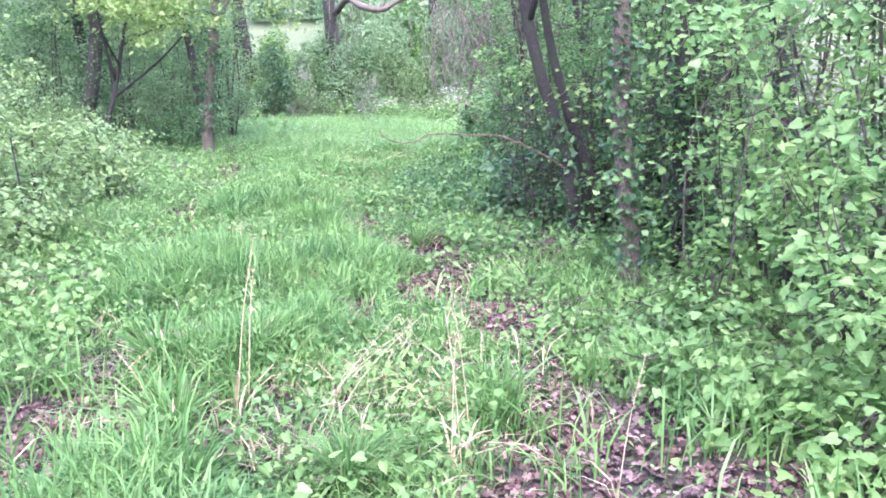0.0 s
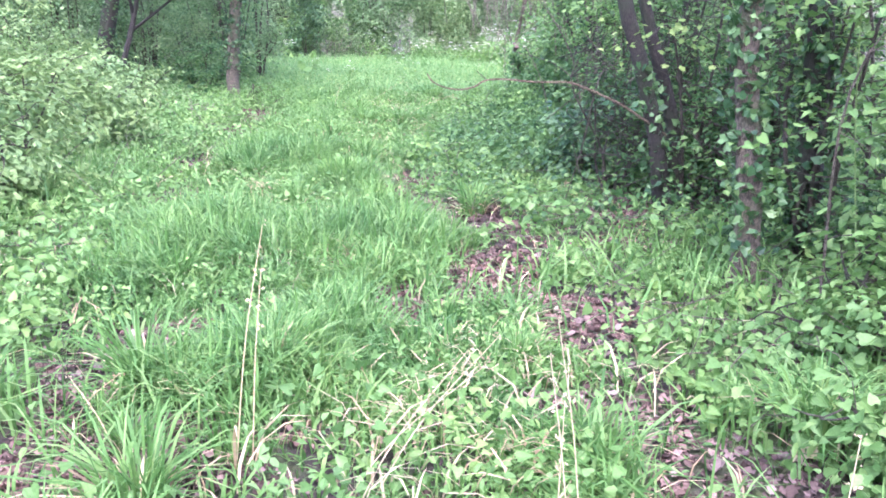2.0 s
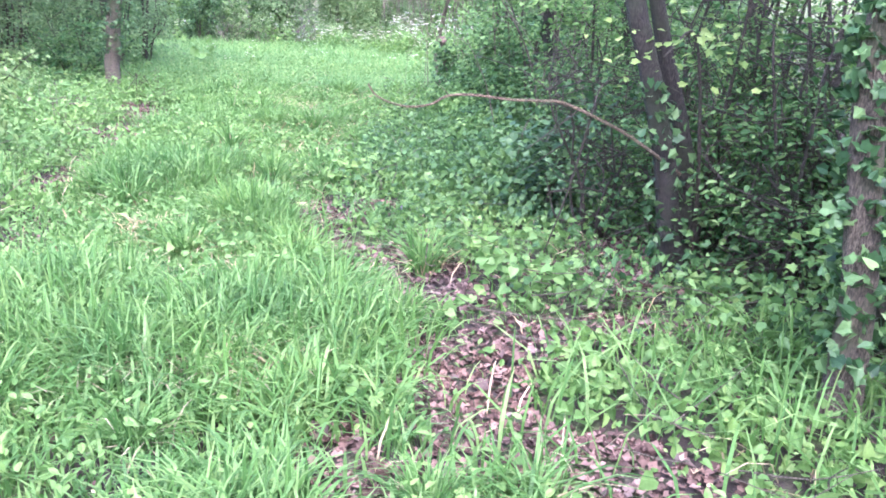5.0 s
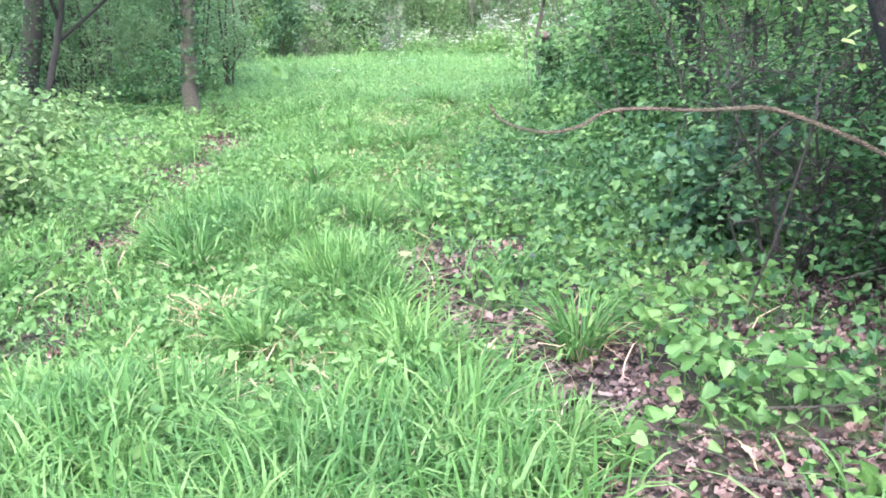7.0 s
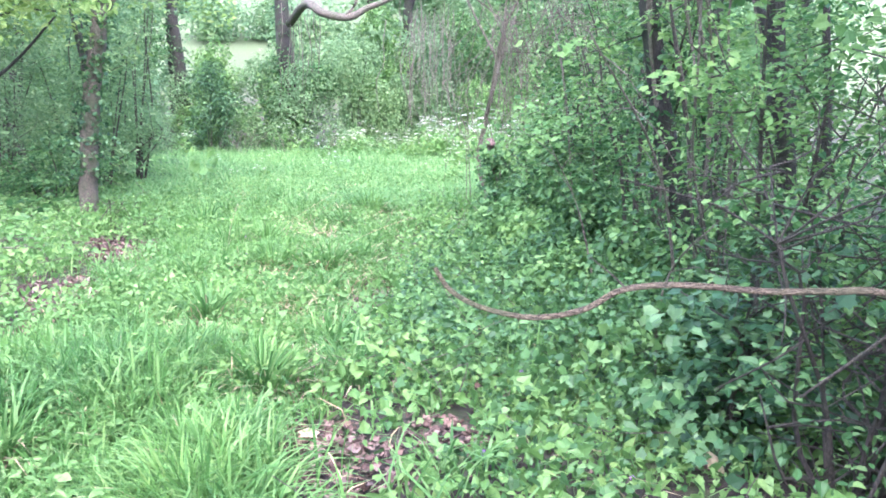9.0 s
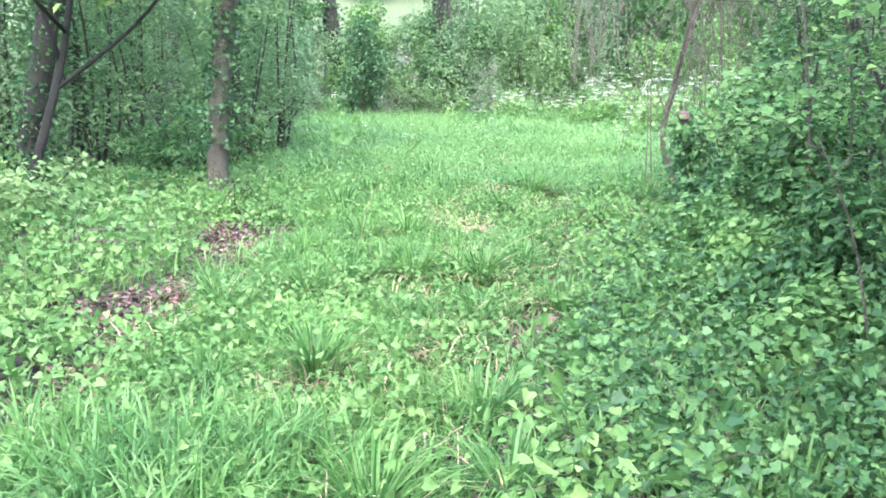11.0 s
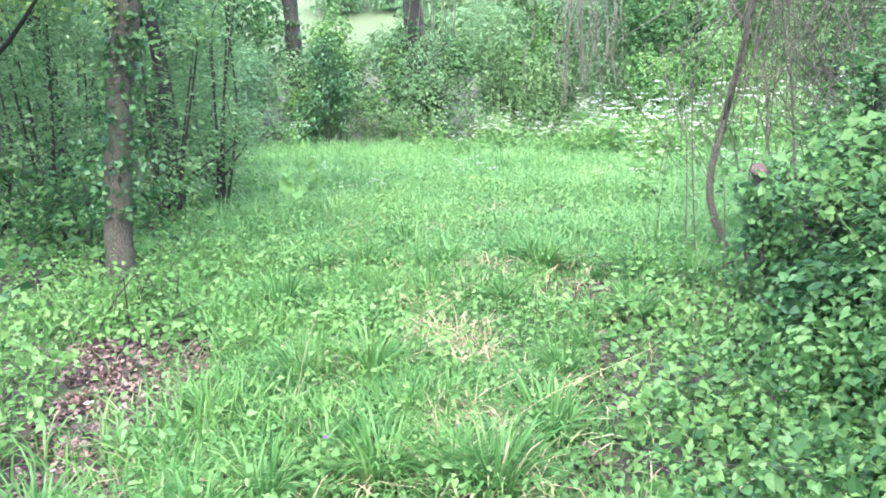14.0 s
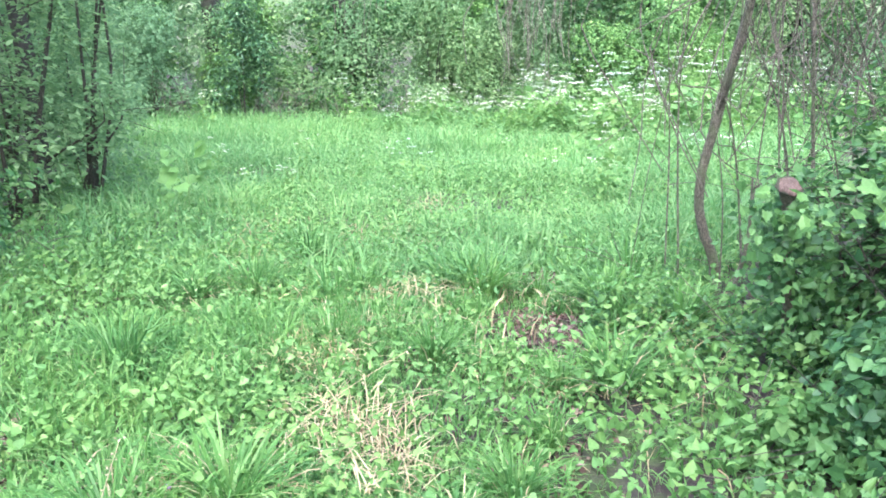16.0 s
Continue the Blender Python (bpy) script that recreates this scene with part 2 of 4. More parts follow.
def tube(path, radii, sides=7, geo=None, rng=None, rough=0.0):
    """A tapering round stem along a path of points."""
    geo = geo or Geo()
    path, k = np.asarray(path, float), len(path)
    radii = np.broadcast_to(radii, (k,))
    t = unit(np.gradient(path, axis=0))
    ref = np.where(np.abs(t[:, 2:3]) > 0.8, np.array([[1.0, 0, 0]]), np.array([[0, 0, 1.0]]))
    u = unit(np.cross(t, ref))
    w = np.cross(t, u)
    a = np.linspace(0, 2 * np.pi, sides, endpoint=False)
    ridges = (rng.normal(0, rough, sides)[None] + rng.normal(0, rough * 0.25, (k, sides))) if rng is not None else 0
    r = radii[:, None] * (1 + ridges)
    v = path[:, None] + r[..., None] * (np.cos(a)[None, :, None] * u[:, None] + np.sin(a)[None, :, None] * w[:, None])
    i, j = np.meshgrid(np.arange(k - 1), np.arange(sides), indexing="ij")
    jn = (j + 1) % sides
    quads = np.stack([i * sides + j, i * sides + jn, (i + 1) * sides + jn, (i + 1) * sides + j], -1).reshape(-1)
    caps = np.concatenate([np.arange(sides)[::-1], (k - 1) * sides + np.arange(sides)])
    return geo.add(v.reshape(-1, 3), np.concatenate([quads, caps]), np.array([4] * ((k - 1) * sides) + [sides, sides]))


def curve_points(points, n):
    """A smooth line of n points through the given ones."""
    p = np.asarray(points, float)
    q = np.vstack([2 * p[0] - p[1], p, 2 * p[-1] - p[-2]])
    s = np.linspace(0, len(p) - 1.0001, n)
    i, f = s.astype(int), (s % 1)[:, None]
    a, b, c, d = q[i], q[i + 1], q[i + 2], q[i + 3]
    return 0.5 * (2 * b + (c - a) * f + (2 * a - 5 * b + 4 * c - d) * f ** 2 + (3 * b - a - 3 * c + d) * f ** 3)


def part(name, geo, mat, parent, label="", smooth=False, kind=""):
    ob = new(name, geo.mesh(name, mat, smooth) if isinstance(geo, Geo) else geo)
    ob.parent = parent
    return tagged(ob, label, kind=kind)


def thing(name, at, label, category, group=""):
    ob = new(name)
    ob.location = at
    ob.empty_display_size = 0.1
    return tagged(ob, label, category, group)


# ---- the lie of the land ----
def waves(x, y, s, seed):
    r = np.random.default_rng(seed)
    z = 0
    for k in range(6):
        a, f, ph = r.uniform(0, 6.28), s * r.uniform(0.5, 2.2), r.uniform(0, 6.28)
        z = z + np.sin((x * np.cos(a) + y * np.sin(a)) * f + ph)
    return z / 6


RIGHT_Y, RIGHT_X = [-5, 3.4, 4.3, 5.9, 8.0, 9.6, 12, 16.3, 19], [0.8, 0.56, 0.42, 0.05, -0.75, -1.08, -0.85, -0.64, -0.5]
LEFT_Y, LEFT_X = [-5, 3.4, 5.4, 9.8, 13.3, 14.7, 17], [-1.3, -1.55, -2.05, -2.85, -3.1, -3.2, -3.4]


def track_right(y):
    return np.interp(y, RIGHT_Y, RIGHT_X)


def track_left(y):
    return np.interp(y, LEFT_Y, LEFT_X)


def height(x, y):
    x, y = np.asarray(x, float), np.asarray(y, float)
    z = 0.028 * np.clip(y, -30, 40) + 0.05 * waves(x, y, 0.9, 3) + 0.02 * waves(x, y, 3.0, 4)
    fade = np.clip((19 - y) / 4, 0, 1)
    for c in (track_right(y), track_left(y)):
        z = z - 0.05 * fade * np.exp(-((x - c) / 0.28) ** 2)
    z = z + 0.25 * np.clip((-x - 3.2) / 2.5, 0, 1) * np.clip((15 - y) / 3, 0, 1) + 0.12 * np.clip((x - 0.8) / 2, 0, 1)
    return z + 0.30 * np.clip(y - 38, 0, 70) ** 1.05 + 0.8 * waves(x, y, 0.05, 8) * np.clip((y - 40) / 30, 0, 1)


def on_ground(x, y, lift=0.0):
    return np.stack([x, y, height(x, y) + lift], 1)


def axis(lo, hi, step, far):
    inner = np.arange(lo, hi, step)
    out = np.cumsum(np.geomspace(step * 2, far / 5, 18))
    return np.concatenate([(lo - out)[::-1], inner, hi + out])


gx, gy = axis(-8, 5, 0.12, 400), axis(-2, 31, 0.12, 400)
GX, GY = np.meshgrid(gx, gy, indexing="ij")
gv = np.stack([GX.ravel(), GY.ravel(), height(GX.ravel(), GY.ravel())], 1)
gi, gj = np.meshgrid(np.arange(len(gx) - 1), np.arange(len(gy) - 1), indexing="ij")
gq = np.stack([gi * len(gy) + gj, (gi + 1) * len(gy) + gj, (gi + 1) * len(gy) + gj + 1, gi * len(gy) + gj + 1], -1).reshape(-1)
ground = tagged(new("ground", Geo().add(gv, gq, np.full(len(gq) // 4, 4)).mesh("ground", SOIL, True)), "dark woodland soil strewn with fallen leaves", "ground", kind="structure")


# ---- where each kind of growth stands ----
# The patches at (1.03, 7.55) and (1.5, 7.8) also stand in for tree shade.
BARE = [(-1.52, 3.6, .42, .45), (-1.7, 4.4, .2, .4), (.61, 3.55, .34, .40), (.7, 2.9, .32, .3), (1.05, 2.95, .25, .18), (.36, 4.25, .20, .22), (.34, 5.07, .15, .18),
        (-.08, 5.95, .24, .5), (.35, 5.36, .24, .22), (-.15, 7.08, .17, .25), (.1, 6.5, .16, .22), (.69, 6.63, .36, .12), (-.56, 5.2, .10, .35), (1.03, 7.55, .4, .3), (1.5, 7.8, .5, .4),
        (-.17, 7.5, .14, .18), (-.36, 7.8, .14, .18), (-.74, 7.9, .16, .3), (-.8, 8.5, .14, .28), (-1.02, 8.95, .14, .22), (-.43, 9.05, .10, .12), (-.88, 11.8, .05, .15), (-.74, 12.0, .06, .2), (-.71, 13.25, .05, .15),
        (-.64, 16.4, .18, .25), (-.48, 17.4, .13, .18), (-.63, 15.5, .05, .14), (-.62, 14.7, .04, .12), (-2.85, 9.8, .14, .35), (-3.02, 11.8, .24, .45), (-2.98, 12.6, .24, .4), (-3.13, 13.4, .27, .4), (-3.28, 14.5, .3, .45)]


def litter_mask(x, y):
    """Bare trodden patches with dead leaves along the ruts: 0 to 1."""
    n = waves(x, y, 3.2, 11) * 0.9 + 0.9 * waves(x, y, 9, 12)
    best = np.full(np.shape(x), 9.0)
    for px, py, rx, ry in BARE:
        best = np.minimum(best, np.hypot((x - px) / rx, (y - py) / ry))
    back = np.where(y < 2.2, np.minimum(np.abs(x - track_right(y)), np.abs(x - track_left(y))) / 0.4, 9)
    return np.clip((1.72 - np.minimum(best, back) + n) * 1.8, 0, 1)


def right_edge(y):
    return np.interp(y, [0, 3, 5, 7, 8, 10, 12, 14, 16, 17.5, 19, 24, 30], [1.7, 1.7, 1.75, 1.5, 1.35, 0.75, 0.45, 0.35, 0.5, 0.9, 2.2, 4.5, 6])


def left_edge(y):
    return np.interp(y, [0, 5, 9, 13, 16, 18, 21, 27, 30], [-3.3, -3.3, -4.0, -4.7, -4.6, -4.6, -5.8, -8.2, -9])


def spread(n, x0, x1, y0, y1, rng, chance):
    """Random places in a stretch of the plan, kept by the chance at each."""
    x, y = rng.uniform(x0, x1, n), rng.uniform(y0, y1, n)
    k = rng.random(n) < chance(x, y)
    return x[k], y[k]


def rut(x, y):
    """How deep in one of the two wheel ruts: 0 to 1."""
    fade = np.clip((17.5 - y) / 3, 0, 1)
    return fade * np.maximum(np.exp(-((x - track_right(y)) / 0.15) ** 2), 0.8 * np.exp(-((x - track_left(y)) / 0.17) ** 2))


def patch(x, y, seed):
    return np.clip(waves(x, y, 2.0, seed) * 1.6 + waves(x, y, 5, seed + 50) * 0.8 + 0.5, 0, 1)


def grass_chance(x, y):
    mid = (x < track_right(y) + 0.1) & (x > track_left(y) - 0.1)
    field = np.clip((y - 14) / 4, 0, 1) * (x > left_edge(y) + 0.3) * (x < right_edge(y))
    strip = np.where(mid, 1.0, 0.10 + 0.15 * (waves(x, y, 1.7, 21) > 0.15))
    edge = (x > left_edge(y)) & (x < right_edge(y) - 0.2)
    clump = np.clip(0.85 + 0.9 * waves(x, y, 2.2, 22), 0.3, 1)
    return np.maximum(strip, field) * edge * clump * (1 - 0.93 * litter_mask(x, y)) * (1 - 0.7 * rut(x, y))


def shade_thinning(x, y):
    """Bares dark soil to mimic shade round the dark leaning tree: 0 to 1."""
    return np.clip(2.2 - 1.6 * np.hypot((x - 1.6) / .9, (y - 7.8) / .95), 0, 1)


def cover_chance(x, y):
    right = (x > track_right(y) + 0.12) & (x < right_edge(y) + 0.8)
    left = (x < track_left(y) - 0.1) & (x > left_edge(y) - 1)
    n = waves(x, y, 1.5, 31)
    c = np.where(right | left, 0.9, np.clip(np.interp(y, [8, 12], [0.34, 0.62]) + 0.9 * n, 0.10, 1))
    return c * np.clip(0.85 + 0.6 * n, 0.2, 1) * (1 - 0.97 * litter_mask(x, y)) * (1 - 0.5 * rut(x, y)) * np.clip((21 - y) / 5, 0.12, 1) * (1 - 0.85 * shade_thinning(x, y))


# ---- grass and ground growth ----
def grow_grass():
    rng = np.random.default_rng(101)
    x, y = spread(310000, -4.2, 1.9, -4.5, 10, rng, lambda x, y: grass_chance(x, y) * np.where(y < 1.3, 0.3, 1))
    h = 0.12 + 0.24 * patch(x, y, 23)
    tagged(new("path_grass", blades(on_ground(x, y, -0.01), h, rng, 0.7, 0.0050).mesh("path_grass", GRASS)), "lush green grass growing between the wheel ruts", "grass", kind="stuff")
    x, y = spread(165000, -5, 2, 10, 18, rng, grass_chance)
    h = 0.10 + 0.17 * patch(x, y, 24)
    tagged(new("clearing_grass", blades(on_ground(x, y, -0.01), h, rng, 0.7, 0.0048).mesh("clearing_grass", GRASS)), "bright green grass of the clearing", "grass", kind="stuff")
    x, y = spread(135000, -10, 6.5, 17, 30, rng, grass_chance)
    h = 0.24 + 0.22 * patch(x * .6, y * .6, 25)
    tagged(new("meadow_grass", blades(on_ground(x, y, -0.01), h, rng, 0.75, 0.0066).mesh("meadow_grass", GRASS_PALE)), "tall pale green meadow grass in the open clearing", "grass", kind="stuff")
    # pale dry blades among the green
    x, y = spread(17000, -3, 1, 1.5, 19, rng, lambda x, y: grass_chance(x, y) * np.clip(0.15 + 2.2 * waves(x, y, 1.1, 27), 0, 1) + 0.04)
    tagged(new("dry_grass", blades(on_ground(x, y), 0.22, rng, 1.0, 0.0036).mesh("dry_grass", STRAW)), "flattened straw-coloured dry grass", "dry grass", kind="stuff")


def grow_cover():
    rng = np.random.default_rng(102)
    x, y = spread(112000, -6, 3, -4.5, 12, rng, lambda x, y: cover_chance(x, y) * np.where(y < 1.3, 0.25, 1))
    lift = rng.uniform(0.02, 0.20, len(x)) * (0.6 + 0.6 * (waves(x, y, 1.2, 33) > 0))
    size = np.where((x > track_left(y)) & (x < track_right(y) + .1), 0.040, 0.054)
    tagged(new("bindweed_carpet", leaves(HEART, on_ground(x, y, lift), size, rng, (0, -0.2, 1), 0.72).mesh("bindweed_carpet", COVER)), "carpet of fresh heart-shaped green leaves", "ground cover", kind="stuff")
    x, y = spread(60000, -6.5, 3, 11, 23, rng, cover_chance)
    lift = rng.uniform(0.02, 0.24, len(x))
    size = np.where((x > track_left(y)) & (x < track_right(y) + .1) | (y > 17), 0.036, 0.050)
    tagged(new("weed_carpet", leaves(HEART, on_ground(x, y, lift), size, rng, (0, -0.2, 1), 0.75).mesh("weed_carpet", COVER)), "low leafy weeds among the clearing grass", "ground cover", kind="stuff")
    x, y = spread(40000, -1, 3.0, 6, 14, rng, lambda x, y: np.clip((x - track_right(y) - 0.25) * 2, 0, 1) * np.clip(0.6 + 1.6 * waves(x, y, 1.9, 35), 0.03, 1) * (1 - litter_mask(x, y)) * (1 - 0.7 * shade_thinning(x, y)))
    lift = 0.01 + 0.24 * rng.random(len(x)) ** 1.7 + (0.10 + 0.16 * waves(x, y, 2.6, 44)) * np.clip((x - track_right(y) - 0.4) * 1.5, 0, 1.8)
    lift = np.maximum(lift, 0.01)
    tagged(new("ivy_carpet", leaves(LOBED, on_ground(x, y, lift), rng.choice([0.032, 0.042, 0.054], len(x)), rng, (-0.2, -0.25, 0.9), 0.85).mesh("ivy_carpet", IVY_GROUND)), "glossy dark ivy trailing over the bank", "ivy", kind="stuff")
    x, y = spread(30000, -9, 5, 16, 29, rng, lambda x, y: (x > left_edge(y)) * (x < right_edge(y)) * (0.3 + 0.7 * (waves(x, y, 0.9, 38) > -0.1)))
    tagged(new("meadow_weeds", leaves(OVAL, on_ground(x, y, rng.uniform(0.05, 0.33, len(x))), 0.042, rng, (0, -0.4, 1), 0.6).mesh("meadow_weeds", GRASS_PALE)), "broad-leaved weeds among the meadow grass", "weeds", kind="stuff")
    # small seedlings in and beside the ruts
    x, y = spread(48000, -3.6, 1.2, 1.2, 16, rng, lambda x, y: (0.25 + 0.3 * (waves(x, y, 4, 36) > 0)) * (1 - 0.75 * litter_mask(x, y)))
    tagged(new("small_weeds", leaves(OVAL, on_ground(x, y, rng.uniform(0.01, 0.2, len(x))), 0.038, rng, (0, -0.2, 1), 0.5).mesh("small_weeds", COVER)), "tiny round-leaved weeds", "weeds", kind="stuff")


def grow_nettles():
    """Upright leafy weeds: a stem with crossed pairs of leaves that shrink towards the tip."""
    rng = np.random.default_rng(105)

    def stand(name, n, box, chance, tall, size, mat, label):
        x, y = spread(n, *box, rng, chance)
        h = tall * rng.uniform(0.45, 1.2, len(x))
        foot = on_ground(x, y, -0.01)
        top = foot + np.stack([rng.normal(0, .12, len(x)) * h, rng.normal(0, .12, len(x)) * h, h], 1)
        g, turn = Geo(), rng.uniform(0, 6.28, len(x))
        for k in range(6):
            f = 0.25 + 0.15 * k
            for side in (0, np.pi):
                a = turn + side + k * 1.57 + rng.normal(0, .25, len(x))
                out = np.stack([np.cos(a), np.sin(a), np.zeros(len(x))], 1)
                sz = size * (1.15 - 0.65 * f)
                p = foot + (top - foot) * f + out * sz * 0.5
                leaves(OVAL if mat is NETTLE else HEART, p, sz, rng, out * 0.45 + [0, 0, 1], 0.28, g)
        tagged(new(name, g.mesh(name, mat)), label, "weeds", kind="stuff")

    stand("nettle_stand", 2300, (-1.2, 2.2, 7.8, 17), lambda x, y: (x > track_right(y) + .25) * (x < right_edge(y) + .35) * np.clip(.4 + 1.3 * waves(x, y, 1.6, 46), 0, 1) * (1 - shade_thinning(x, y)), .36, .050, IVY_GROUND, "upright leafy weeds crowding the thicket's edge")
    stand("verge_weeds", 2200, (-5.2, -1.6, 4.5, 16.5), lambda x, y: (x < track_left(y) - .15) * (1 - litter_mask(x, y)) * np.clip(.3 + 1.2 * waves(x, y, 1.5, 47), 0, 1), .28, .06, NETTLE, "grey-green leafy weeds along the verge")
    stand("clearing_weeds", 4200, (-6.5, 3.2, 14.5, 27), lambda x, y: (x > left_edge(y) + .2) * (x < right_edge(y)) * (1 - litter_mask(x, y)) * np.clip(.3 + 1.4 * waves(x, y, 1.1, 48), 0, 1), .34, .055, COVER, "soft leafy weeds scattered through the clearing")
    stand("strip_weeds", 1500, (-3, .6, 2.2, 14.5), lambda x, y: (x > track_left(y)) * (x < track_right(y)) * (1 - litter_mask(x, y)) * np.clip(.15 + 1.3 * waves(x, y, 1.8, 49), 0, 1), .22, .06, COVER, "young leafy weeds in the grass strip")


def scatter_twigs():
    """Fine dead stems lying and leaning among the leaves of the verges."""
    rng = np.random.default_rng(106)
    x, y = spread(2600, -5, 2.6, 3, 17.5, rng, lambda x, y: ((x > track_right(y) + .2) | (x < track_left(y) - .2)) * (0.25 + 0.35 * (waves(x, y, 1.3, 52) > 0)))
    g = Geo()
    for a in on_ground(x, y, 0.03):
        d = unit(rng.normal(0, 1, 3) * [1, 1, .45]) * rng.uniform(.12, .5)
        d[2] = abs(d[2])
        a = a + [0, 0, rng.uniform(0, .16)]
        tube(curve_points([a, a + d * .5 + rng.normal(0, .03, 3), a + d], 5), np.linspace(.0034, .0016, 5), 4, g)
    tagged(new("dry_stems", g.mesh("dry_stems", TWIG)), "fine dry stems tangled in the ground cover", "twigs", kind="stuff")


def drop_litter():
    rng = np.random.default_rng(103)
    x, y = spread(220000, -4.2, 2.2, -4.5, 18, rng, lambda x, y: (np.maximum(litter_mask(x, y), 0.45 * rut(x, y)) + 0.04) * np.where(y < 1.3, 0.2, 1))
    tagged(new("leaf_litter", leaves(CURLED, on_ground(x, y, 0.015), 0.042, rng, (0, 0, 1), 0.45).mesh("leaf_litter", DEAD)), "purplish brown dead leaves littering the ruts", "leaf litter", kind="stuff")


def wood_floor():
    """Sparse low growth under the trees all round."""
    rng = np.random.default_rng(104)
    out = lambda x, y: ((x < left_edge(y) + .4) | (x > right_edge(y) + .3) | (y < -3.5) | (y > 29)) * (0.35 + 0.65 * (waves(x, y, 0.8, 39) > -0.2))
    x, y = spread(36000, -17, 12, -9, 38, rng, out)
    tagged(new("woodland_undergrowth", leaves(SMALL, on_ground(x, y, rng.uniform(0.02, 0.25, len(x))), 0.18, rng, (0, 0, 1), 0.5).mesh("woodland_undergrowth", SHRUB)), "low leafy undergrowth on the woodland floor", "undergrowth", kind="stuff")


grow_grass(), grow_cover(), grow_nettles(), scatter_twigs(), drop_litter(), wood_floor()


# ---- trees ----
def tree(path, radii, label, seed, bark, crown=None, ivy=None, limbs=4, side_stems=(), fine=True):
    """A leaning trunk with limbs, a crown of leaf sprays (centre, radii, count, leaf size, material) and ivy (from, to, count, spread)."""
    rng = np.random.default_rng(seed)
    path = np.array(path, float)
    base = path[0].copy()
    base[2] = float(height(base[0], base[1])) - 0.05
    path[0] = base
    ob = thing("tree", base, label, "tree")
    line = curve_points(path, 26)
    line[3:-1] += rng.normal(0, 0.004, (22, 3)) * [1, 1, 0.2]
    rad = np.interp(np.linspace(0, 1, 26), np.linspace(0, 1, len(radii)), radii)
    rad[:3] *= (1.18, 1.08, 1.02)
    part("trunk", tube(line - base, rad, 12, rng=rng, rough=0.075), bark, ob, smooth=True)
    for s in side_stems:
        p = curve_points(s[0], 16)
        part("limb", tube(p - base, np.linspace(s[1], s[1] * 0.45, 16), 9, rng=rng, rough=0.05), bark, ob, smooth=True)
    tips = []
    if crown:
        c, r = np.array(crown[0], float), np.array(crown[1], float)
        for k in range(limbs):
            i = int(np.interp(k, [0, max(limbs - 1, 1)], [15, 24]))
            d = unit(rng.normal(0, 1, 3) * [1, 1, 0.5])
            end = c + d * r * 0.8
            p = curve_points([line[i], (line[i] + end) / 2 + rng.normal(0, 0.15, 3) + [0, 0, 0.15], end], 9)
            part("limb", tube(p - base, np.linspace(rad[i] * 0.6, 0.012, 9), 6, rng=rng, rough=0.06), bark, ob, smooth=True)
            tips.append(p)
        n, size, mat = crown[2], crown[3], crown[4]
        m = max(10, n // 55)
        centres = c + unit(rng.normal(0, 1, (m, 3))) * r * rng.uniform(0.25, 1.0, (m, 1))
        own = rng.integers(0, m, n)
        p = centres[own] + rng.normal(0, 1, (n, 3)) * (np.array([0.13, 0.13, 0.07]) * max(r) * 0.85)
        part("crown", leaves(OVAL if mat is FRESH else SMALL, p - base, size, rng, (0, 0, 0.8), 0.6), mat, ob, "loose crown of spring leaves")
    if ivy:
        a, b, n, wide = ivy
        s = rng.uniform(a, b, n)
        i = np.clip((s * 25).astype(int), 0, 25)
        ang = rng.uniform(0, 2 * np.pi, n)
        out = np.stack([np.cos(ang), np.sin(ang), np.zeros(n)], 1)
        clump = 0.35 + 0.65 * (np.sin(s * 37 + ang * 2) > -0.1)
        p = line[i] + out * (rad[i] + wide * rng.random(n) ** 1.6 * clump)[:, None]
        p[:, 2] += rng.normal(0, 0.05, n)
        part("ivy", leaves(LOBED if fine else SMALL, p - base, 0.050 if fine else 0.09, rng, (0, 0, 0.3), 0.5), IVY, ob, "glossy ivy climbing the trunk")
    return ob


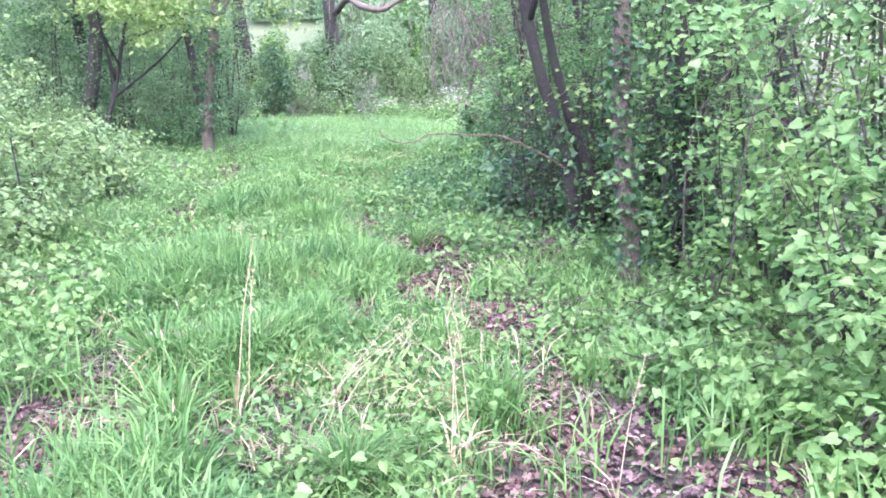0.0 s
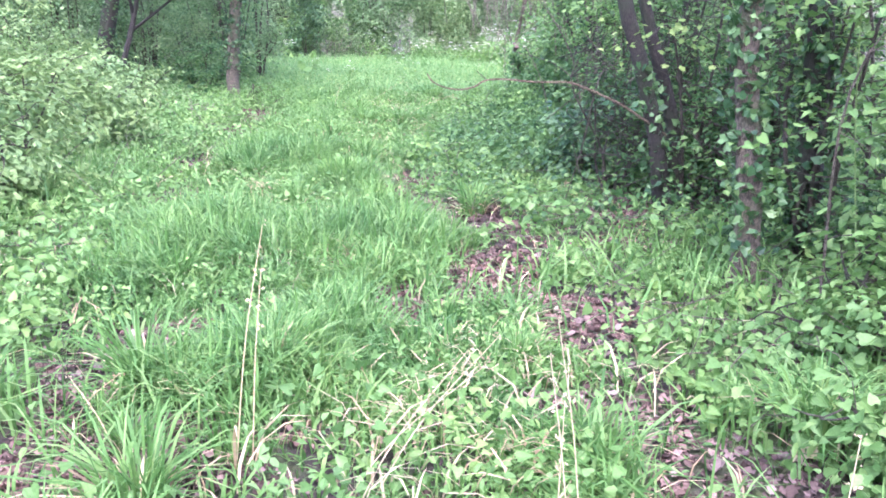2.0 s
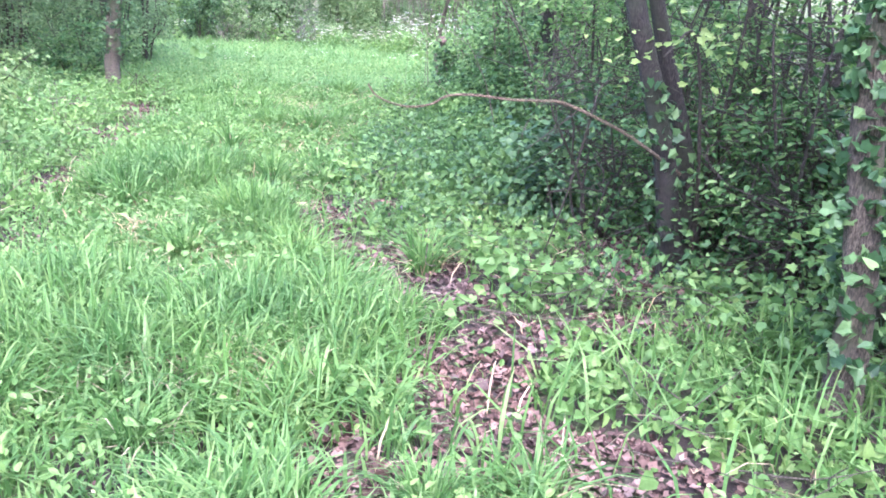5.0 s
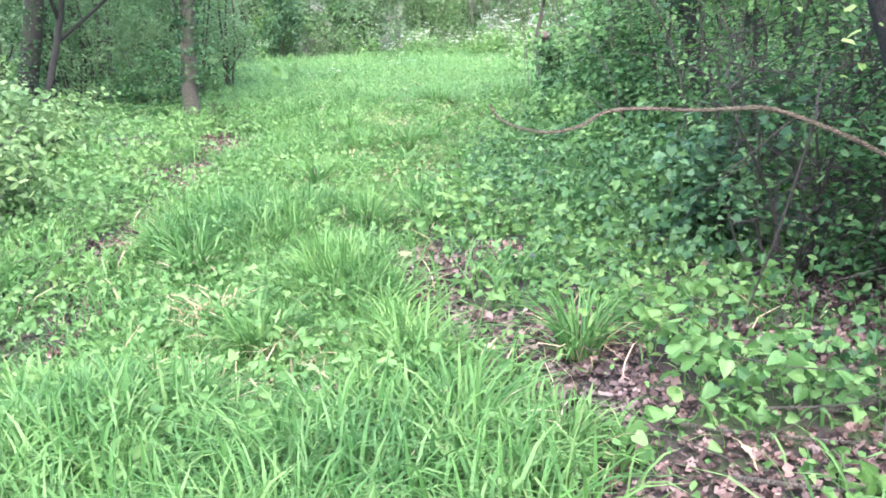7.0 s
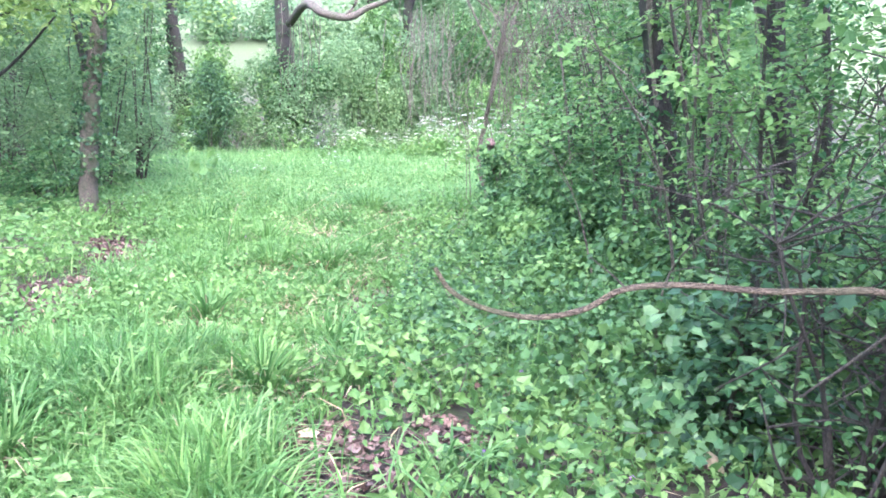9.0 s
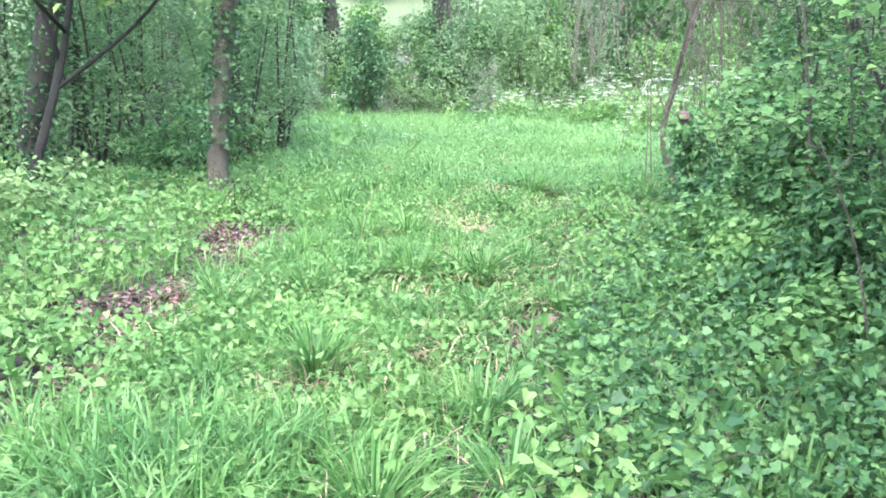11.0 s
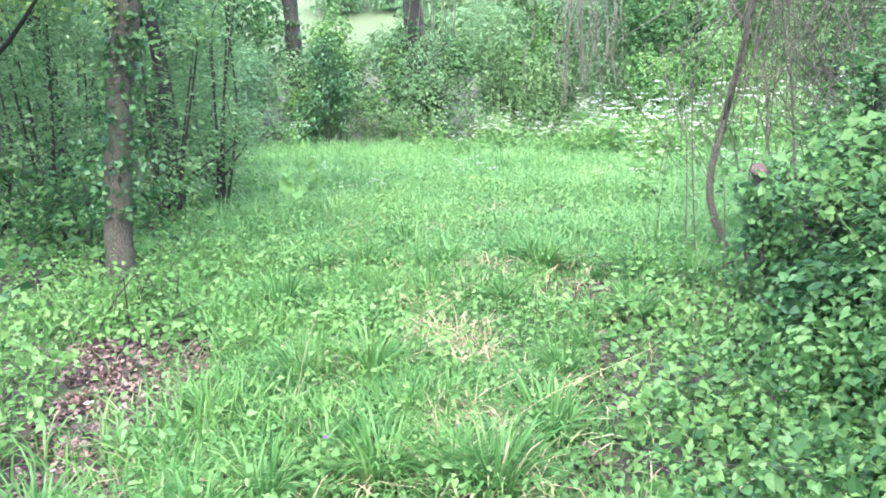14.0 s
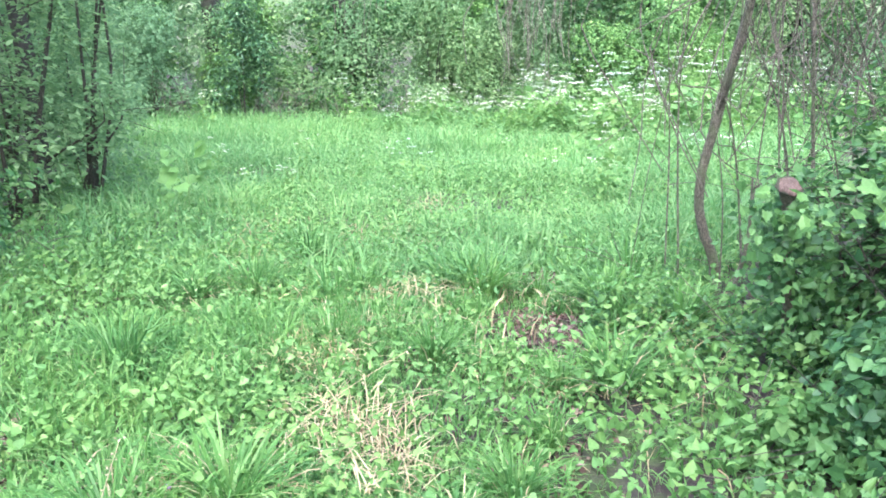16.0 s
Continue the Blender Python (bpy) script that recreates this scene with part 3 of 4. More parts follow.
def plant_trees():
    tree([(1.2, 5.7, 0), (1.22, 5.7, .6), (1.15, 5.7, 1.3), (1.13, 5.7, 2.0), (1.2, 5.9, 3.5), (1.1, 6.2, 6)], (.082, .066, .058, .056, .048, .02), "slim brown tree hung with ivy beside the path", 1, BARK_BROWN,
         ((1.4, 6.5, 4.9), (1.7, 1.8, 1.4), 2600, 0.09, SHRUB), (0.16, 0.78, 950, 0.10))
    # Unseen crown, set off to the right of the trunk to shade the bank.
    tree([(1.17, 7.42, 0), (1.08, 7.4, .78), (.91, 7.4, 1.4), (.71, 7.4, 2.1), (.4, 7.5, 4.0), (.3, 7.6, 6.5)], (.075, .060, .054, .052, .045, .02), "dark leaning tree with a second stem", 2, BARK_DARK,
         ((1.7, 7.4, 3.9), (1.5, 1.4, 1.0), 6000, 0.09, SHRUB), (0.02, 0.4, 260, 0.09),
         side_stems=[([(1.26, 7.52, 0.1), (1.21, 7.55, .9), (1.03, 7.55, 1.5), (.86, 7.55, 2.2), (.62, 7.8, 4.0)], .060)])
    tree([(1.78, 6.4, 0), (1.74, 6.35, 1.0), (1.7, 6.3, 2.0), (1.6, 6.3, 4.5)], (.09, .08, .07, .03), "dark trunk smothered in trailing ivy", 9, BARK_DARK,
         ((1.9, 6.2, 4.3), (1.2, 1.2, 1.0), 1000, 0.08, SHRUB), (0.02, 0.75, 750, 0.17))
    tree([(-4.32, 16.2, 0), (-4.31, 16.2, .9), (-4.25, 16.2, 1.8), (-4.1, 16.2, 2.8), (-4.0, 16.3, 4.5), (-3.9, 16.5, 7)], (.11, .10, .10, .09, .07, .02), "brown-barked tree with ivy above its bare lower trunk", 3, BARK_BROWN,
         ((-4.4, 16.6, 4.4), (2.3, 2.0, 2.0), 7500, 0.085, FRESH), (0.24, 0.8, 1500, 0.32))
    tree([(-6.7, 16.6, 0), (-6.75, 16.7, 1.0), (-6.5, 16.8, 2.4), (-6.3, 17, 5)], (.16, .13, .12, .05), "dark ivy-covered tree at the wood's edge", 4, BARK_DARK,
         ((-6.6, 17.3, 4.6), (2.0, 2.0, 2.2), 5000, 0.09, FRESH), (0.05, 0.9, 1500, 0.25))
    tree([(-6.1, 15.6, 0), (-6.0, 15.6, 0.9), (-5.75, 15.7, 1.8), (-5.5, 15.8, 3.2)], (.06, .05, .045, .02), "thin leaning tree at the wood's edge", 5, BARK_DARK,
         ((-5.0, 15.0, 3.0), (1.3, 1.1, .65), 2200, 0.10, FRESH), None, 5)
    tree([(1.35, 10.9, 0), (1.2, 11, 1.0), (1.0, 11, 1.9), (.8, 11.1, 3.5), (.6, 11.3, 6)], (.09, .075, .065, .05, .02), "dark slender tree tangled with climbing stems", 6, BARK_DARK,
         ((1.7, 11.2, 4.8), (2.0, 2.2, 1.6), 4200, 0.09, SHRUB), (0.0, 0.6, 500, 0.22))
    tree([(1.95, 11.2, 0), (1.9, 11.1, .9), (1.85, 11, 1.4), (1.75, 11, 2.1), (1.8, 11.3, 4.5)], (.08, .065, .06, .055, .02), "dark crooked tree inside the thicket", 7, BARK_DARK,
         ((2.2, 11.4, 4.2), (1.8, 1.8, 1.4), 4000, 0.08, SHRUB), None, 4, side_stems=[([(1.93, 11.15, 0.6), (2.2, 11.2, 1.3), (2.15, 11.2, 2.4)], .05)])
    tree([(.60, 17, 0), (.57, 17, .7), (.44, 17, 1.25), (.68, 17, 2.4), (.8, 17.1, 3.4)], (.042, .034, .031, .028, .012), "crooked thin tree with bare twiggy growth", 8, BARK_BROWN,
         ((1.1, 17.3, 3.8), (1.3, 1.2, 0.9), 1500, 0.07, SHRUB), None, 5)
    for k, (x, y, r, h) in enumerate([(-5.6, 20.5, .11, 7), (-7.6, 19.3, .13, 7), (-8.8, 23.5, .16, 8), (-10.5, 20, .15, 8), (-3.6, 30, .30, 9), (-6.6, 31, .2, 9), (-0.5, 31.5, .22, 9), (2.9, 31, .25, 9), (5.4, 30, .2, 8), (-10.5, 29, .2, 9), (8.5, 27, .2, 8), (3.3, 16.4, .12, 7), (3.9, 13, .13, 7), (3.4, 8.8, .12, 7), (6, 20, .14, 7), (-8.6, 12.5, .14, 7), (-6.8, 7.5, .12, 6.5), (-1.5, 36, .3, 10), (-8, 36, .3, 10), (5, 36, .3, 10), (-13, 33, .3, 9), (-14, 25, .3, 9), (3.4, 0.6, .13, 7), (4.6, -3.2, .15, 8), (-4.6, -1.2, .13, 7), (-6.5, 2.6, .14, 7), (-2.2, -7.5, .16, 8), (2.4, -7.2, .15, 8), (6.5, 6, .16, 8), (7, 13, .16, 8), (-11, 8, .18, 8), (-11.5, 15, .18, 8)]):
        rng = np.random.default_rng(60 + k)
        dx, dy = rng.normal(0, 0.35, 2)
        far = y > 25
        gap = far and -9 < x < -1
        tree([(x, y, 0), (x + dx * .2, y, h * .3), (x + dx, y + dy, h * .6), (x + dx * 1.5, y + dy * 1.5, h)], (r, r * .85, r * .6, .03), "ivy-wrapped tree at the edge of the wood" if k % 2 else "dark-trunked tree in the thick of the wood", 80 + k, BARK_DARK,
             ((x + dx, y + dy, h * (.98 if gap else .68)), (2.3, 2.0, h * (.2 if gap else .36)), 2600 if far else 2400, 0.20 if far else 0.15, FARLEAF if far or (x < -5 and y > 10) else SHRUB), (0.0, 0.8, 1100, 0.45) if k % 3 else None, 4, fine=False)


plant_trees()


# ---- shrubs and thickets ----
def shrub(x, y, rx, ry, h, count, size, mat, shape, label, seed, name="shrub", stems=6, twigs=14, base=0.0, bark=THICKET, drop=0.0):
    """Arching stems from one root, fine twigs, and leaves gathered in sprays with gaps between them."""
    rng = np.random.default_rng(seed)
    z = float(height(x, y)) - 0.03
    ob = thing(name, (x, y, z), label, name.replace("_", " "))
    ends = []
    for k in range(stems):
        a = rng.uniform(0, 6.28)
        e = np.array([np.cos(a) * rx * rng.uniform(.3, .95), np.sin(a) * ry * rng.uniform(.3, .95), h * rng.uniform(.35, 1.12)])
        s = np.array([np.cos(a) * .12 * rx, np.sin(a) * .12 * ry, 0])
        p = curve_points([s, s + (e - s) * [.2, .2, .4] + rng.normal(0, .09, 3), s + (e - s) * [.65, .65, .85] + rng.normal(0, .10, 3), e], 9)
        part("stem", tube(p, np.linspace(0.007 + 0.005 * h, 0.003, 9), 5), bark, ob, smooth=True)
        ends.append(p)
    g = Geo()
    for k in range(twigs):
        p0 = ends[rng.integers(0, len(ends))][rng.integers(2, 9)] if ends else np.zeros(3)
        d = unit(rng.normal(0, 1, 3) * [1, 1, .7] + [0, 0, .25]) * rng.uniform(.25, .6) * min(1.2, max(rx, h) * .8)
        tube(curve_points([p0, p0 + d * .5 + rng.normal(0, .04, 3), p0 + d - [0, 0, drop]], 5), np.linspace(.005, .0022, 5), 4, g)
    if twigs:
        part("twig_spray", g, bark, ob, "thin bare twigs", kind="stuff")
    m = max(8, count // 42)
    a, u = rng.uniform(0, 6.28, m), rng.random(m)
    rr = rng.uniform(0.15, 1.0, m) ** 0.5 * (1 - 0.45 * u ** 2.5)
    lobes = 0.78 + 0.22 * np.sin(a * 2 + seed) + 0.14 * np.sin(a * 5 + seed * 2)
    c = np.stack([np.cos(a) * rr * rx * lobes * 1.1, np.sin(a) * rr * ry * lobes * 1.1, base + 0.06 + u * h * lobes * rng.uniform(0.75, 1.1, m)], 1)
    shoots = np.concatenate([e[4:] for e in ends])
    c[: m // 3] = shoots[rng.integers(0, len(shoots), m // 3)]
    own = rng.integers(0, m, count)
    p = c[own] + rng.normal(0, 1, (count, 3)) * [0.10 + 0.06 * rx, 0.10 + 0.06 * ry, 0.055]
    p[:, 2] = np.maximum(p[:, 2], 0.02)
    out = unit(p) * 0.85 + [0, 0, 0.5]
    part("foliage", leaves(shape, p, size, rng, out, 0.5), mat, ob, kind="stuff")
    return ob


def bush(x, y, rx, ry, h, count, size, mat, shape, label, seed):
    """A dense bush: rounded lobes of foliage piled round a few stems, leaves lying on the lobes' outsides."""
    rng = np.random.default_rng(seed)
    z = float(height(x, y)) - 0.03
    ob = thing("shrub", (x, y, z), label, "shrub")
    m = 16
    a, u = rng.uniform(0, 6.28, m), np.linspace(0.08, 0.9, m)
    rr = rng.uniform(0.25, 0.8, m) * np.sqrt(1.05 - u ** 2)
    c = np.stack([np.cos(a) * rr * rx, np.sin(a) * rr * ry, u * h], 1)
    size_of = rng.uniform(0.28, 0.55, m) * rx
    for k in range(4):
        e = c[rng.integers(m // 3, m)]
        part("stem", tube(curve_points([e * [.15, .15, 0], e * [.4, .4, .5] + rng.normal(0, .08, 3), e], 8), np.linspace(.006 + .004 * h, .004, 8), 6), THICKET, ob, smooth=True)
    own = rng.choice(m, count, p=size_of ** 2 / (size_of ** 2).sum())
    d = unit(rng.normal(0, 1, (count, 3)) + [0, 0, 0.35])
    p = c[own] + d * (size_of[own] * rng.uniform(0.6, 1.12, count) * (1 + 0.25 * np.sin(d[:, 0] * 7 + own) * np.sin(d[:, 2] * 6 + own)))[:, None]
    p[:, 2] = np.maximum(p[:, 2], 0.03)
    part("foliage", leaves(shape, p, size, rng, d * 0.8 + [0, 0, 0.45], 0.35), mat, ob, kind="stuff")
    return ob


def climber_strands():
    """Long stems of a climber with heart-shaped leaves, trailing up and over the thicket."""
    for k in range(26):
        rng = np.random.default_rng(730 + k)
        x, y = (rng.uniform(1.55, 2.7), rng.uniform(3.6, 5.6)) if k < 20 else (rng.uniform(.75, 1.5), rng.uniform(13.2, 15.8))
        z, h = float(height(x, y)), rng.uniform(1.0, 2.5) if k < 20 else rng.uniform(.9, 1.7)
        p = curve_points([(0, 0, 0), (rng.normal(0, .15), rng.normal(0, .15), h * .5), (rng.normal(-.1, .25), rng.normal(-.1, .2), h), (rng.normal(-.2, .3), rng.normal(-.2, .2), h * rng.uniform(.6, .9))], 40)
        ob = thing("climber", (x, y, z), "trailing climber stem with heart-shaped leaves", "climbing plant", "climbers over the thicket")
        part("stem", tube(p, np.linspace(.004, .002, 40), 5), GREENSTEM if k % 2 else THICKET, ob, smooth=True)
        q = p[5:].repeat(2, 0) + rng.normal(0, .035, (70, 3))
        part("foliage", leaves(HEART, q, .048, rng, (-.35, -.6, .5), .4), COVER, ob, kind="stuff")


def plant_shrubs():
    s = 200
    # climbers and thicket along the right of the path
    for x, y, rx, ry, h, n, size, mat, shape, lab in [
        (2.15, 4.3, .75, .8, 1.5, 1800, .05, COVER, HEART, "tall tangle of heart-leaved climbers"),
        (2.2, 5.6, .7, .7, 2.5, 1900, .05, COVER, HEART, "thicket draped in heart-leaved climbing stems"),
        (1.75, 6.2, .4, .4, 2.2, 900, .05, COVER, LOBED, "ivy-clad shrub beside the slim tree"),
        (2.6, 5.0, .6, .6, 2.7, 2000, .05, SHRUB, HEART, "tall shrub draped with climbers"), (3.2, 5.4, 1.0, 1.1, 2.9, 1500, .06, FRESH, OVAL, "dense green shrub in the thicket"),
        (1.5, 2.9, .4, .45, .3, 900, .047, COVER, HEART, "low mound of fresh green leaves"), (1.35, 3.75, .45, .45, .32, 1000, .047, COVER, HEART, "low mound of fresh green leaves"), (1.5, 4.7, .4, .45, .4, 900, .047, COVER, HEART, "low mound of fresh green leaves"),
        (1.9, 3.4, .5, .5, .8, 1500, .05, COVER, HEART, "low mound of fresh green leaves"),
        (2.2, 7.6, .7, .7, 2.6, 4200, .05, SHRUB, OVAL, "shaded shrub behind the dark tree"),
        (1.6, 8.8, .8, .7, 2.6, 3600, .045, SHRUB, OVAL, "dense fine-leaved shrub under the trees"),
        (.8, 9.0, .5, .6, 0.8, 1700, .055, IVY, LOBED, "mound of dark ivy beside the path"),
        (2.7, 9.6, 1.0, 1.0, 3.0, 2600, .055, FRESH, OVAL, "broad shrub in the depth of the thicket"),
        (1.3, 10.1, .65, .8, 2.3, 3600, .048, COVER, OVAL, "leafy shrub with arching twigs"),
        (1.05, 11.6, .65, .9, 2.5, 4400, .050, SHRUB, OVAL, "leafy green shrub leaning over the path edge"),
        (2.1, 12.2, .9, .9, 2.4, 2600, .055, COVER, OVAL, "tangled shrub deep in the thicket"),
        (1.05, 13.3, .65, .8, 2.3, 3800, .050, SHRUB, OVAL, "twiggy shrub beside the clearing"),
        (1.05, 14.7, .6, .7, 1.3, 3000, .055, IVY_GROUND, HEART, "leafy shrub overgrown with climbers"),
        (2.0, 14.6, .9, 1.0, 2.6, 3000, .06, SHRUB, OVAL, "dense tall shrub beside the clearing"),
        (1.25, 15.9, .65, .6, 1.5, 3000, .055, IVY_GROUND, HEART, "mound of climbers over dead stems"),
        (.85, 15.8, .3, .25, 1.0, 900, .055, IVY_GROUND, HEART, "leafy climbers around the old stump"),
        (1.9, 17.0, .9, .8, 2.3, 2200, .06, SHRUB, OVAL, "twiggy half-bare shrub beside the clearing"),
        (3.2, 18.6, 1.2, 1.0, 2.6, 2400, .07, SHRUB, OVAL, "tall shrub at the edge of the clearing"),
  (3.9, 9.4, 1.2, 1.4, 3.2, 2600, .07, FRESH, OVAL, "pale leafy shrub behind the thicket"), (4.2, 15, 1.3, 1.6, 3.2, 2600, .08, SHRUB, OVAL, "deep shaded shrub inside the thicket"),
    ]:
        shrub(x, y, rx, ry, h, n, size, mat, shape, lab, s, twigs=26)
        s += 1
    # growth behind the start of the walk and beyond the edges
    for x, y, h in [(2.6, 1.4, 1.6), (3.2, -.6, 2.2), (3.0, -3.0, 2.0), (-3.6, .8, 1.3), (-4.2, -1.8, 2.0), (-4.6, 3.2, 1.6), (.6, -8, 2.4), (-1.0, -8.4, 2.4), (5.6, 9, 2.8), (6, 16, 2.8), (5.2, 2.5, 2.6), (-9, 6, 2.6), (-10, 11, 2.8), (-6.2, 4.6, 2.2)]:
        shrub(x, y, 1.0, 1.0, h, 1500, .09, SHRUB, SMALL, "leafy shrub at the edge of the wood", s, twigs=8)
        s += 1
    # Dense dark growth and twig tangles, added to deepen the shade under the trees.
    for x, y, h in [(1.75, 7.9, 1.1), (1.5, 7.95, 2.0), (2.0, 8.3, 2.6), (1.65, 7.0, 1.0), (1.3, 7.95, .8), (1.9, 7.5, 1.4)]:
        shrub(x, y, .45, .4, h, 1500, .05, SHRUB, OVAL, "dark twiggy shrub under the trees", s, twigs=40)
        s += 1
    for x, y, h, n in [(1.6, 7.0, 1.3, 450), (1.35, 8.2, 1.5, 700), (.95, 8.35, 1.2, 600), (1.9, 7.3, 2.0, 700)]:
        shrub(x, y, .42, .36, h, n, .042, SHRUB, OVAL, "dark tangle of dry twigs under the trees", s, stems=10, twigs=80)
        s += 1
    # brambles and nettles on the left
    for x, y, rx, ry, h, n, size, mat, shape, lab in [
        (-3.4, 5.6, .7, .8, .5, 1700, .072, NETTLE, OVAL, "low patch of grey-green brambles"), (-3.6, 7.2, .7, .8, .75, 2200, .072, NETTLE, OVAL, "arching bramble patch beside the path"),
        (-4.7, 6.6, .8, .9, 1.15, 2600, .075, NETTLE, OVAL, "tall bramble bank beside the path"), (-4.2, 8.6, .8, .8, .95, 2500, .072, NETTLE, OVAL, "bramble bank with pale young leaves"),
        (-5.2, 8.5, .9, 1.0, 2.1, 3800, .06, COVER, OVAL, "light green bush with fine leaves"), (-4.3, 10.2, .8, .9, .75, 2400, .075, NETTLE, OVAL, "spreading bramble patch beside the path"),
        (-5.5, 10.3, .9, 1.0, 1.3, 2600, .075, NETTLE, OVAL, "bramble bank at the wood's edge"), (-4.7, 12.0, .8, .9, .7, 2200, .075, NETTLE, OVAL, "spreading bramble patch beside the path"),
        (-5.9, 12.6, 1.0, 1.0, 1.1, 2400, .065, NETTLE, OVAL, "bramble bank at the wood's edge"), (-5.2, 14.0, .8, .8, .55, 1900, .075, NETTLE, OVAL, "low bramble patch under the trees"),
        (-6.9, 10.5, 1.1, 1.4, 2.6, 3200, .065, FRESH, OVAL, "tall pale green bush inside the wood"), (-6.6, 8.4, 1.1, 1.2, 2.6, 3000, .075, FRESH, OVAL, "tall pale green bush inside the wood"),
        (-6.9, 14.4, 1.2, 1.2, 1.6, 2600, .07, NETTLE, OVAL, "shaded bush in the wood"), (-5.2, 17.4, .9, .8, 1.0, 2200, .07, SHRUB, OVAL, "dark low bush behind the tree"),
        (-4.75, 19.7, .6, .7, 3.0, 2600, .07, FARLEAF, OVAL, "dense bush at the clearing's edge"), (-5.1, 19.1, .9, .8, 3.0, 3200, .075, FARLEAF, OVAL, "dense bush at the clearing's edge"), (-6.7, 18.2, 1.2, 1.0, 3.0, 2800, .08, FARLEAF, OVAL, "tall bush in the wood"),
        (-6.3, 21.0, 1.1, 1.0, 2.8, 3000, .08, FARLEAF, OVAL, "dense bush at the clearing's edge"), (-8.4, 17.5, 1.3, 1.4, 3.2, 2600, .09, SHRUB, OVAL, "tall dark bush in the wood"),
        (-8.2, 23.0, 1.2, 1.2, 2.8, 2600, .09, FARLEAF, OVAL, "tall bush at the clearing's edge"), (-9.6, 26.0, 1.5, 1.4, 3.2, 2600, .1, FARLEAF, OVAL, "tall bush at the clearing's edge"),
        (-9.8, 17.0, 1.4, 1.4, 3.8, 2400, .09, SHRUB, OVAL, "tall dark bush in the wood"), (-9.2, 20.2, 1.3, 1.3, 3.6, 2400, .09, SHRUB, OVAL, "tall dark bush in the wood"),
        (-8.6, 14.5, 1.3, 1.4, 3.0, 2400, .08, FRESH, OVAL, "pale bush in the wood"), (-3.6, 14.9, .5, .5, .22, 900, .045, COVER, HEART, "low mound of fresh green leaves"),
    ]:
        shrub(x, y, rx, ry, h, n, size, mat, shape, lab, s, name="bramble" if "bramble" in lab else "shrub", twigs=16)
        s += 1
    for x, y, rx, h, n, mat in [(.45, 11.3, .40, .42, 1500, COVER), (.85, 12.0, .50, .85, 2400, IVY_GROUND), (.50, 12.6, .42, .50, 1700, COVER), (.95, 13.0, .50, 1.15, 2600, IVY_GROUND), (.42, 13.6, .40, .50, 1600, COVER), (.62, 14.3, .42, .70, 1900, IVY_GROUND), (.30, 12.0, .30, .28, 900, IVY_GROUND), (.25, 14.6, .28, .30, 800, COVER), (.9, 10.6, .5, .75, 2200, IVY_GROUND)]:
        bush(x, y, rx, rx, h, n, .046, mat, HEART, "leafy mound of climbers at the clearing's edge", s)
        s += 1
    # tall dark foliage between the trees on the left
    for x, y, h in [(-5.6, 21.8, 3.6), (-7.2, 20.4, 4.6), (-8.6, 21.6, 5.0), (-9.6, 18.6, 4.8), (-7.7, 17.6, 3.6), (-10.8, 21.5, 5.2), (-7.4, 24.4, 4.2), (-11.2, 16.0, 5.0)]:
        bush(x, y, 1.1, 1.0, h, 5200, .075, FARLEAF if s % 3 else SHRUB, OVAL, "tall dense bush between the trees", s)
        s += 1
    # the far hedge that closes the clearing: lobed masses of different greens, lower where the hill shows
    rng = np.random.default_rng(5)
    for k in range(21):
        x = -13.2 + k * 1.12 + rng.normal(0, .2)
        low = -7.0 < x < -2.6
        y = 30.4 + rng.normal(0, .5) - 0.01 * (x + 2) ** 2
        h = rng.uniform(2.5, 3.3) if low else rng.uniform(3.4, 5.0)
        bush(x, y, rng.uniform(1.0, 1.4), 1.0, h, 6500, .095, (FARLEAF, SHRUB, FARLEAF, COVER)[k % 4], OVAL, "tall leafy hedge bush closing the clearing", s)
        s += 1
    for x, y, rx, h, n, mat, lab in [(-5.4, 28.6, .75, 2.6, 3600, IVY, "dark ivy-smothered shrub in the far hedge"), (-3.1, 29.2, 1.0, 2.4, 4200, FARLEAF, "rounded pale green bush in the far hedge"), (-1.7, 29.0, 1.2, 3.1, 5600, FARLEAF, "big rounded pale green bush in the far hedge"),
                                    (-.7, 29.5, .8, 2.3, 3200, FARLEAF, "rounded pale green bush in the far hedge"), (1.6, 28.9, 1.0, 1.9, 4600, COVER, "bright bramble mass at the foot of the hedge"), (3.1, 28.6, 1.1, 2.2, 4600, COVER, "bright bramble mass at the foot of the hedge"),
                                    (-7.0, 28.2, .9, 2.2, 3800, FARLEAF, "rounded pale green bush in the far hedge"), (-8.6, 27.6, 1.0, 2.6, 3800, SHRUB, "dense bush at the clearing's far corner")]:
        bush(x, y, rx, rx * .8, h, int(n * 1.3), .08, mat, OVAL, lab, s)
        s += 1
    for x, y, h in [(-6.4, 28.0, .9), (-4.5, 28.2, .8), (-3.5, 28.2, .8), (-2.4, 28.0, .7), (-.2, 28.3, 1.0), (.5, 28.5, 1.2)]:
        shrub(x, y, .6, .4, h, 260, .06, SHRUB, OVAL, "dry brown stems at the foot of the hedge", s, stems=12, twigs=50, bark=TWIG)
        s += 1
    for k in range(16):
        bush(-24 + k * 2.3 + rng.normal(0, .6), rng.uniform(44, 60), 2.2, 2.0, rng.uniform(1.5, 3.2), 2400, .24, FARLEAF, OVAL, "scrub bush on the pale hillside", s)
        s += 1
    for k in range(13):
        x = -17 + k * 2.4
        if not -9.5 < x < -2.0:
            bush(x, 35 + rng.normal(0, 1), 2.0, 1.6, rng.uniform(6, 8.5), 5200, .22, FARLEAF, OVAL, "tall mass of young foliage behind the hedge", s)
        s += 1


plant_shrubs()


